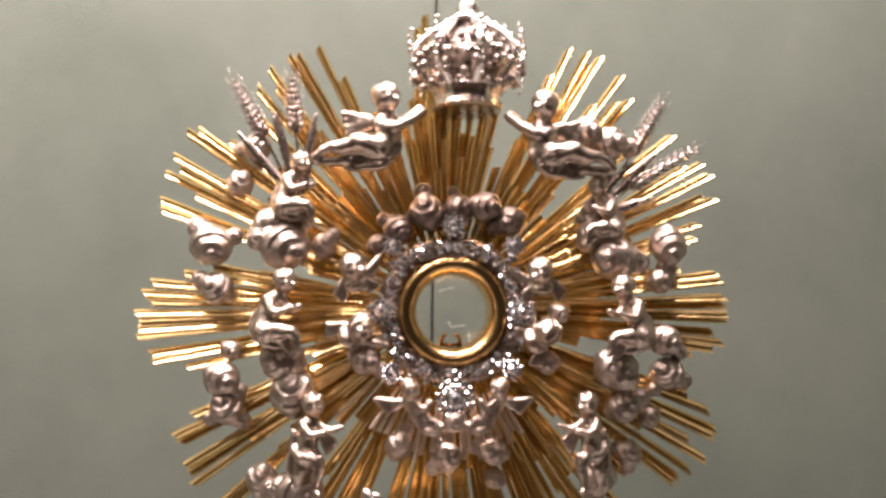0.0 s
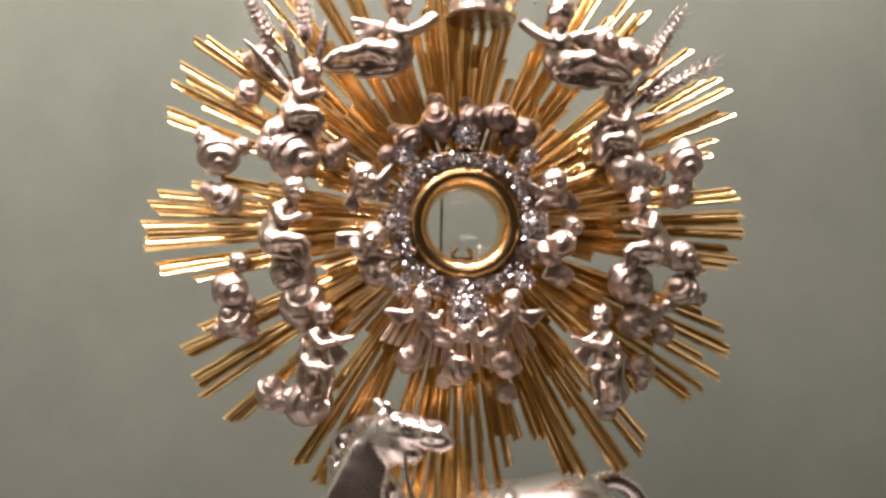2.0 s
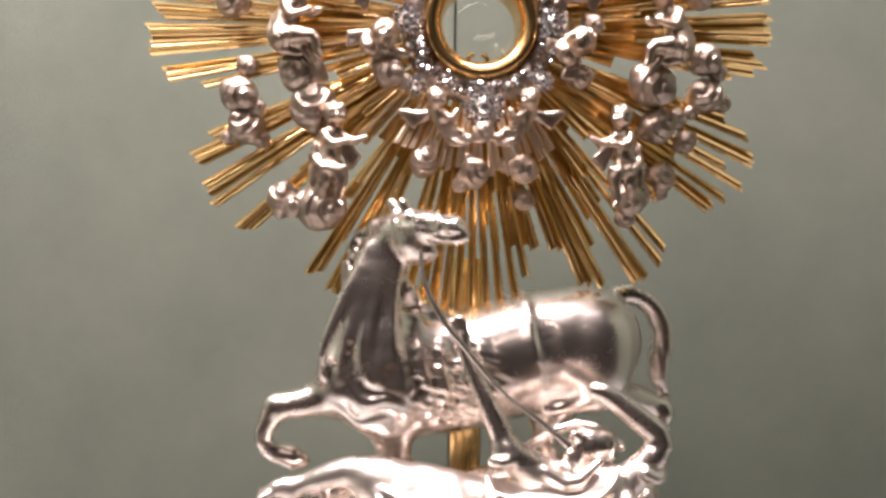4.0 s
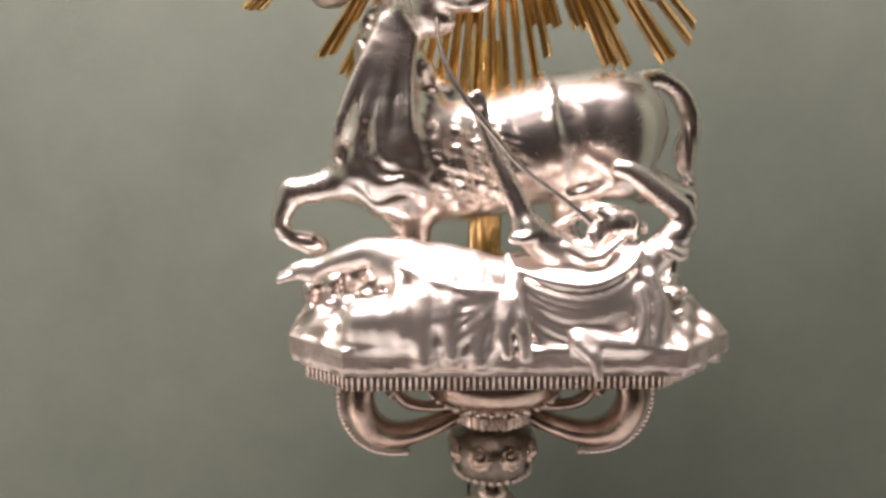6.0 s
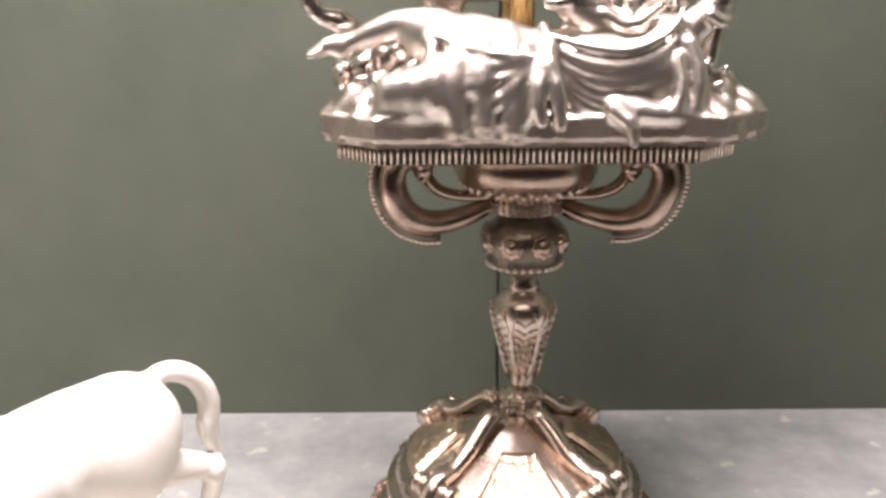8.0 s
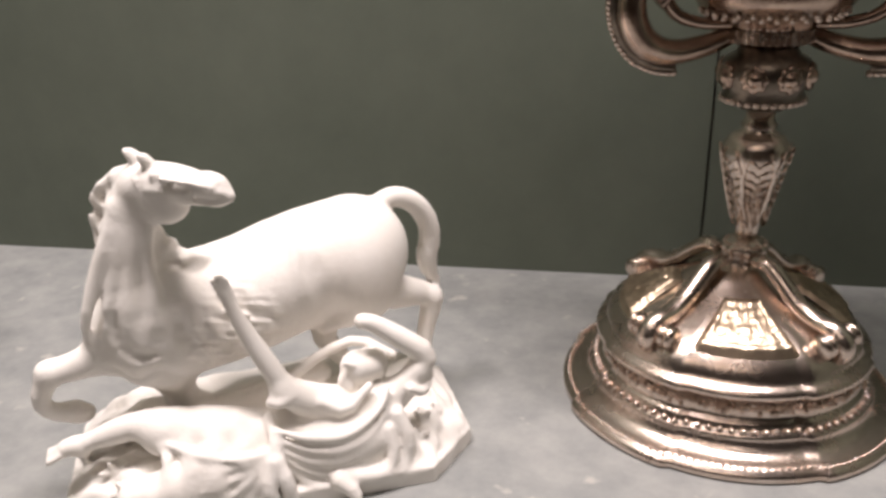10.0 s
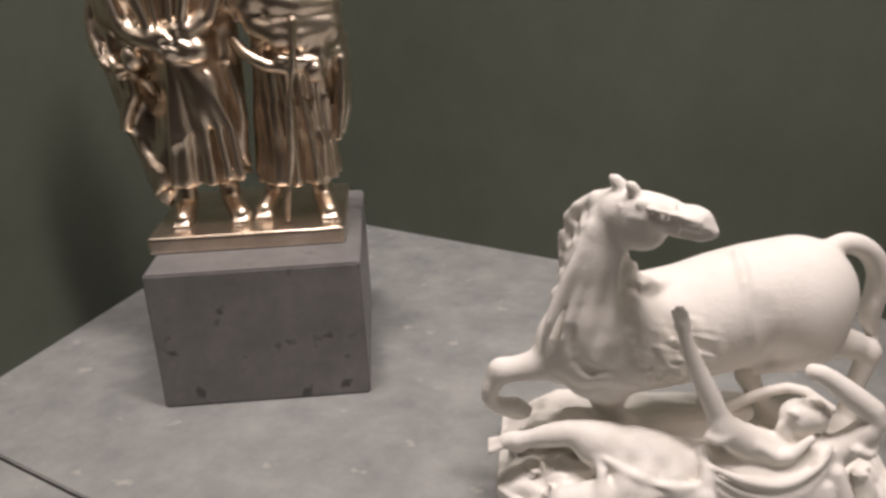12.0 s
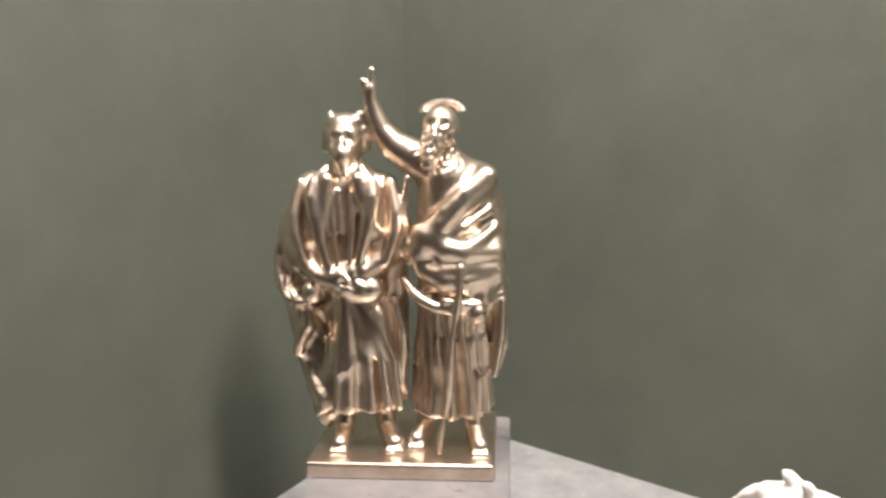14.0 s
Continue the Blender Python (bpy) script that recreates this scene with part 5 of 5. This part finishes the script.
cloud(0, 0.152, -0.078, 0.016, 0.0150, 70)
cloud(0, 0.131, -0.134, 0.018, 0.0155, 30, -1)
# clouds round the lens
cloud(0, -0.060, -0.043, 0.028, 0.0120, 20)
cloud(2, 0.096, -0.003, 0.028, 0.0085)
cloud(2, 0.088, -0.043, 0.024, 0.0100, 50)
# puffs above the lens: the crown's shade is put into their colour
cloud(1, -0.036, 0.065, 0.024, 0.0125, 0, 1, SHADED_SILVER)
cloud(0, -0.012, 0.079, 0.024, 0.0150, 150, 1, SHADED_SILVER)
cloud(1, 0.014, 0.082, 0.018, 0.0140, 60, 1, SHADED_SILVER)
cloud(2, 0.036, 0.084, 0.026, 0.0130, 20, 1, SHADED_SILVER)
cloud(0, 0.057, 0.073, 0.024, 0.0125, 250, 1, SHADED_SILVER)
cloud(2, -0.052, 0.052, 0.020, 0.0090, 70, 1, SHADED_SILVER)
cloud(1, 0.006, -0.119, 0.026, 0.0125, 70)
cloud(0, -0.032, -0.110, 0.022, 0.0120, 110)
cloud(0, 0.045, -0.114, 0.022, 0.0120, 300, -1)
cloud(2, 0.047, -0.138, 0.012, 0.0090)
cloud(2, 0.011, -0.088, 0.044, 0.0088, 90)
angel(0, -0.0673, 0.1434, 0.036, 0.0370)
angel(0, 0.1033, 0.1404, 0.036, 0.0370, 0, -1)
angel(1, -0.1284, -0.0034, 0.034, 0.0293)
angel(1, 0.1514, -0.0044, 0.034, 0.0293, 0, -1)
angel(3, -0.1010, -0.1000, 0.034, 0.0290, 4)
angel(3, 0.1190, -0.0980, 0.034, 0.0290, -4, -1)
angel(1, -0.1184, 0.0956, 0.028, 0.0260)
angel(1, 0.1324, 0.0816, 0.028, 0.0260, 0, -1)
angel(2, -0.0700, 0.0270, 0.034, 0.0225, 10)
angel(2, -0.0670, -0.0190, 0.036, 0.0235, -50)
angel(2, 0.0810, 0.0260, 0.034, 0.0225, 10, -1)
angel(2, 0.0815, -0.0210, 0.036, 0.0235, -50, -1)
angel(4, -0.0235, -0.0715, 0.038, 0.0290)
angel(4, 0.0465, -0.0705, 0.038, 0.0290, 0, -1)


def wheat_ear(a, b):
    """A stalk with a bearded ear of grains from a to b, in the plane of the sun."""
    a, b = Vector((a[0], -0.012, a[1])), Vector((b[0], -0.014, b[1]))
    d = (b - a).normalized()
    side = Vector((d.z, 0, -d.x))
    bm = bmesh.new()
    tube(bm, [a - d * 0.055, a, b], (0.0014, 0.0012, 0.0006), 6)
    n = 9
    for i in range(n):
        f = i / (n - 1)
        p = a.lerp(b, 0.10 + 0.80 * f)
        size = 0.0038 * (1.0 - 0.5 * f)
        for s in (-1, 0, 1):
            q = p + side * (s * size * 0.95) + Vector((0, -0.0022 if s == 0 else 0.0, 0)) + d * (0.004 if s == 0 else 0)
            g = (d + side * (0.45 * s)).normalized()
            m = Matrix.Translation(q) @ g.to_track_quat("Z", "Y").to_matrix().to_4x4() @ Matrix.Diagonal((0.62, 0.62, 1.5, 1))
            bmesh.ops.create_icosphere(bm, subdivisions=1, radius=size, matrix=m)
            tube(bm, [q + g * size, q + g * (size + 0.010)], (0.0005, 0.0002), 4)
    part("wheat_ear", bm, SILVER_CAST, SUN)
    bm = bmesh.new()
    for s in (-1, 1):
        rows = smooth_rows([a - d * 0.052, a - d * 0.035 + side * (0.006 * s), a - d * 0.006 + side * (0.012 * s), a + d * 0.016 + side * (0.018 * s)], 2)
        tube(bm, rows, (0.0018, 0.0045, 0.004, 0.0005), 6, 0.4)
    part("leaf", bm, SILVER_CAST, SUN)


wheat_ear((-0.1476, 0.1398), (-0.1746, 0.1882))
wheat_ear((-0.122, 0.145), (-0.1267, 0.1951))
wheat_ear((0.1617, 0.1322), (0.1896, 0.179))
wheat_ear((0.1594, 0.1035), (0.2198, 0.1412))


# lens in its gold tube, with the jewelled frame round it
LX, LZ = 0.0105, -0.002


def round_front(profile, n=72):
    """Turned round the line of sight: rows of (radius, depth towards the viewer)."""
    bm = lathe([(r, d) for r, d in profile + profile[:1]], n, None, False)
    bmesh.ops.rotate(bm, verts=bm.verts, cent=(0, 0, 0), matrix=Matrix.Rotation(radians(90), 3, "X"))
    return bm


LENS = pose(LX, 0, LZ)
part("lens_tube", round_front([(0.0300, -0.006), (0.0300, 0.020), (0.0312, 0.025), (0.0345, 0.0295), (0.0385, 0.0315), (0.0420, 0.0310), (0.0442, 0.0280), (0.0448, 0.0240), (0.0448, -0.006)]), GOLD_DEEP, SUN, "round polished gold tube framing the lens", LENS)
for d in (0.012,):
    g = part("glass", round_front([(0.0001, d), (0.0298, d), (0.0298, d + 0.0014), (0.0001, d + 0.0014)], 48), GLASS, SUN, "clear round glass", LENS)
    g.visible_shadow = False
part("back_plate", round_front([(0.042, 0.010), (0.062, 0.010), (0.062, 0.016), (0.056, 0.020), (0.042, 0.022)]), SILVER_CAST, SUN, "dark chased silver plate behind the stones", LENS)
bm = bmesh.new()
tube(bm, smooth_rows([(-0.008, 0.004, -0.0290), (-0.0075, 0.004, -0.0205), (-0.003, 0.004, -0.0190)], 2), (0.002, 0.002, 0.0014), 8, 1.6)
tube(bm, smooth_rows([(0.008, 0.004, -0.0290), (0.0075, 0.004, -0.0205), (0.003, 0.004, -0.0190)], 2), (0.002, 0.002, 0.0014), 8, 1.6)
block(bm, -0.009, 0.009, 0.0, 0.008, -0.0295, -0.0265, 0.0008)
part("lunula_clip", bm, GOLD_DEEP, SUN, "", LENS)


def gem(bm, p, r, turn=0.0):
    """A cut stone: table, crown and pavilion, its table to the front."""
    rows = [(0.55, 0.55), (1.0, 0.15), (0.9, -0.1), (0.05, -0.8)]
    last = None
    for q, d in rows:
        ring = [bm.verts.new((p[0] + r * q * math.cos(turn + 2 * math.pi * i / 8), p[1] - r * d, p[2] + r * q * math.sin(turn + 2 * math.pi * i / 8))) for i in range(8)]
        if last:
            for i in range(8):
                bm.faces.new((last[i], last[(i + 1) % 8], ring[(i + 1) % 8], ring[i]))
        else:
            bm.faces.new(ring)
        last = ring
    bm.faces.new(last[::-1])


def rosette(x, z, depth, size):
    rays = size > 0.013
    ro = part("rosette", round_front([(0.0005, 0), (size * 0.55, 0.0), (size * 0.55, 0.002), (0.0005, 0.0025)], 20), SILVER, MON, "", pose(-0.010, 0.006, SUN_Z) @ pose(x, -depth, z))
    bm = bmesh.new()
    gem(bm, (0, -0.0035, 0), size * 0.34)
    part("stone", bm, GEM, ro, "large cut diamond", None, False)
    bm = bmesh.new()
    n = 14 if rays else 9
    for i in range(n):
        a = 2 * math.pi * i / n
        gem(bm, (size * 0.62 * math.cos(a), -0.002, size * 0.62 * math.sin(a)), size * (0.13 if rays else 0.20), a)
        gem(bm, (size * 0.90 * math.cos(a + .2), -0.001, size * 0.90 * math.sin(a + .2)), size * (0.10 if rays else 0.13), a)
        if rays:
            tube(bm, [Vector((size * 0.4 * math.cos(a), -0.001, size * 0.4 * math.sin(a))), Vector((size * 0.98 * math.cos(a), -0.001, size * 0.98 * math.sin(a)))], (0.0007, 0.0009), 5)
    part("gem_ring", bm, GEM, ro, "ring of small cut diamonds", None, False)


rosette(0.0100, 0.0675, 0.03, 0.0110)
rosette(-0.0390, 0.0500, 0.03, 0.0095)
rosette(0.0600, 0.0515, 0.03, 0.0095)
rosette(-0.0480, -0.0025, 0.03, 0.0120)
rosette(0.0660, -0.0030, 0.03, 0.0120)
rosette(-0.0390, -0.0530, 0.03, 0.0095)
rosette(0.0575, -0.0480, 0.03, 0.0095)
rosette(0.0115, -0.0710, 0.046, 0.0160)

# open work set with small stones between the rosettes
rnd = random.Random(3)
_b = bmesh.new()
gem(_b, (0, 0, 0), 1.0)
STONE_CUT = from_bm("gem", _b, False)
for k in range(8):
    for i in range(26):
        a = radians(45 * k + rnd.uniform(-3, 48))
        corner = abs(((math.degrees(a) - 45) % 90) - 45) / 45
        r = rnd.uniform(0.0475, 0.053 + 0.014 * corner)
        q = rnd.uniform(0.0015, 0.0028)
        put("gem", STONE_CUT, GEM, SUN, "", pose(LX + r * math.cos(a), -0.027 - rnd.uniform(0, 0.006), LZ + r * math.sin(a), rnd.uniform(-15, 15), rnd.uniform(0, 45), rnd.uniform(-15, 15)) @ Matrix.Diagonal((q, q, q, 1)))
    for i in range(7):
        a = radians(45 * k + 45 * (i + .5) / 7)
        corner = abs(((math.degrees(a) - 45) % 90) - 45) / 45
        r = 0.049 + 0.006 * corner
        rows = [Vector((LX + (r + 0.005 * math.cos(t)) * math.cos(a + 0.09 * math.sin(t)), -0.026, LZ + (r + 0.005 * math.cos(t)) * math.sin(a + 0.09 * math.sin(t)))) for t in [2 * math.pi * j / 12 for j in range(12)]]
        part("open_work", tube(bmesh.new(), rows, (0.0010, 0.0010), 5), SILVER_CAST, SUN)

# ---- crown ----
CROWN = empty("crown", pose(0.010, -0.018, 0.950), MON)
tagged(CROWN, "small silver crown with beaded arches and a gold band")


def crown_band(a, r, z):
    return 1 + 0.012 * math.cos(24 * a)


part("band", lathe([(0.024, 0.0), (0.0275, 0.0), (0.0285, 0.002), (0.0265, 0.004), (0.0265, 0.013), (0.0285, 0.015), (0.029, 0.018), (0.027, 0.019), (0.0245, 0.019)], 96, crown_band), SILVER_GILT, CROWN)
part("beaded_edge", beads(44, 0.0285, 0.0185, 0.0017), SILVER, CROWN)
part("beaded_edge", beads(44, 0.0282, 0.0015, 0.0014), GOLD, CROWN)
part("dome", lathe([(0.021, 0.015), (0.030, 0.028), (0.033, 0.042), (0.026, 0.058), (0.017, 0.070), (0.012, 0.073)], 48, lambda a, r, z: 1 + 0.07 * math.cos(8 * a)), SILVER_CAST, CROWN)
rnd = random.Random(8)
for k in range(8):
    bm = bmesh.new()
    rows = smooth_rows([(0.027, 0, 0.018), (0.040, 0, 0.030), (0.047, 0, 0.047), (0.034, 0, 0.063), (0.018, 0, 0.073), (0.008, 0, 0.078)], 2)
    tube(bm, rows, (0.0030, 0.0034, 0.0030, 0.0022), 8, 1.3)
    for i, p in enumerate(rows):
        if i % 2 == 0:
            ball(bm, p + Vector((0.0022, 0, 0.0015)), 0.0027)
    part("arch", bm, SILVER, CROWN, "", pose(0, 0, 0, 0, 0, 45 * k + 10))
    bm = bmesh.new()
    for i in range(18):
        a, b = rnd.uniform(-.33, .33), rnd.random()
        r = 0.031 + 0.015 * math.sin(math.pi * min(1, b * 1.2))
        ball(bm, (r * math.cos(a), r * math.sin(a), 0.018 + 0.040 * b), rnd.uniform(0.0018, 0.0046))
    part("fleuron", bm, SILVER_CAST, CROWN, "", pose(0, 0, 0, 0, 0, 45 * k + 32))
    bm = bmesh.new()
    for i in range(4):
        ball(bm, (0.048 + 0.002 * math.sin(i), 0, 0.048 + 0.0058 * i), 0.0033 - 0.0004 * i)
    for i in range(4):
        ball(bm, (0.049 - 0.001 * i, 0, 0.036 - 0.0056 * i), 0.0019)
    part("bead_drop", bm, SILVER, CROWN, "", pose(0, 0, 0, 0, 0, 45 * k + 10))
part("finial", lathe([(0.004, 0.070), (0.018, 0.073), (0.019, 0.077), (0.012, 0.080), (0.009, 0.084), (0.010, 0.089), (0.007, 0.094), (0.003, 0.097), (0.004, 0.100), (0.001, 0.104)], 24), SILVER, CROWN)
part("beaded_edge", beads(18, 0.0185, 0.0755, 0.0022), SILVER, CROWN)
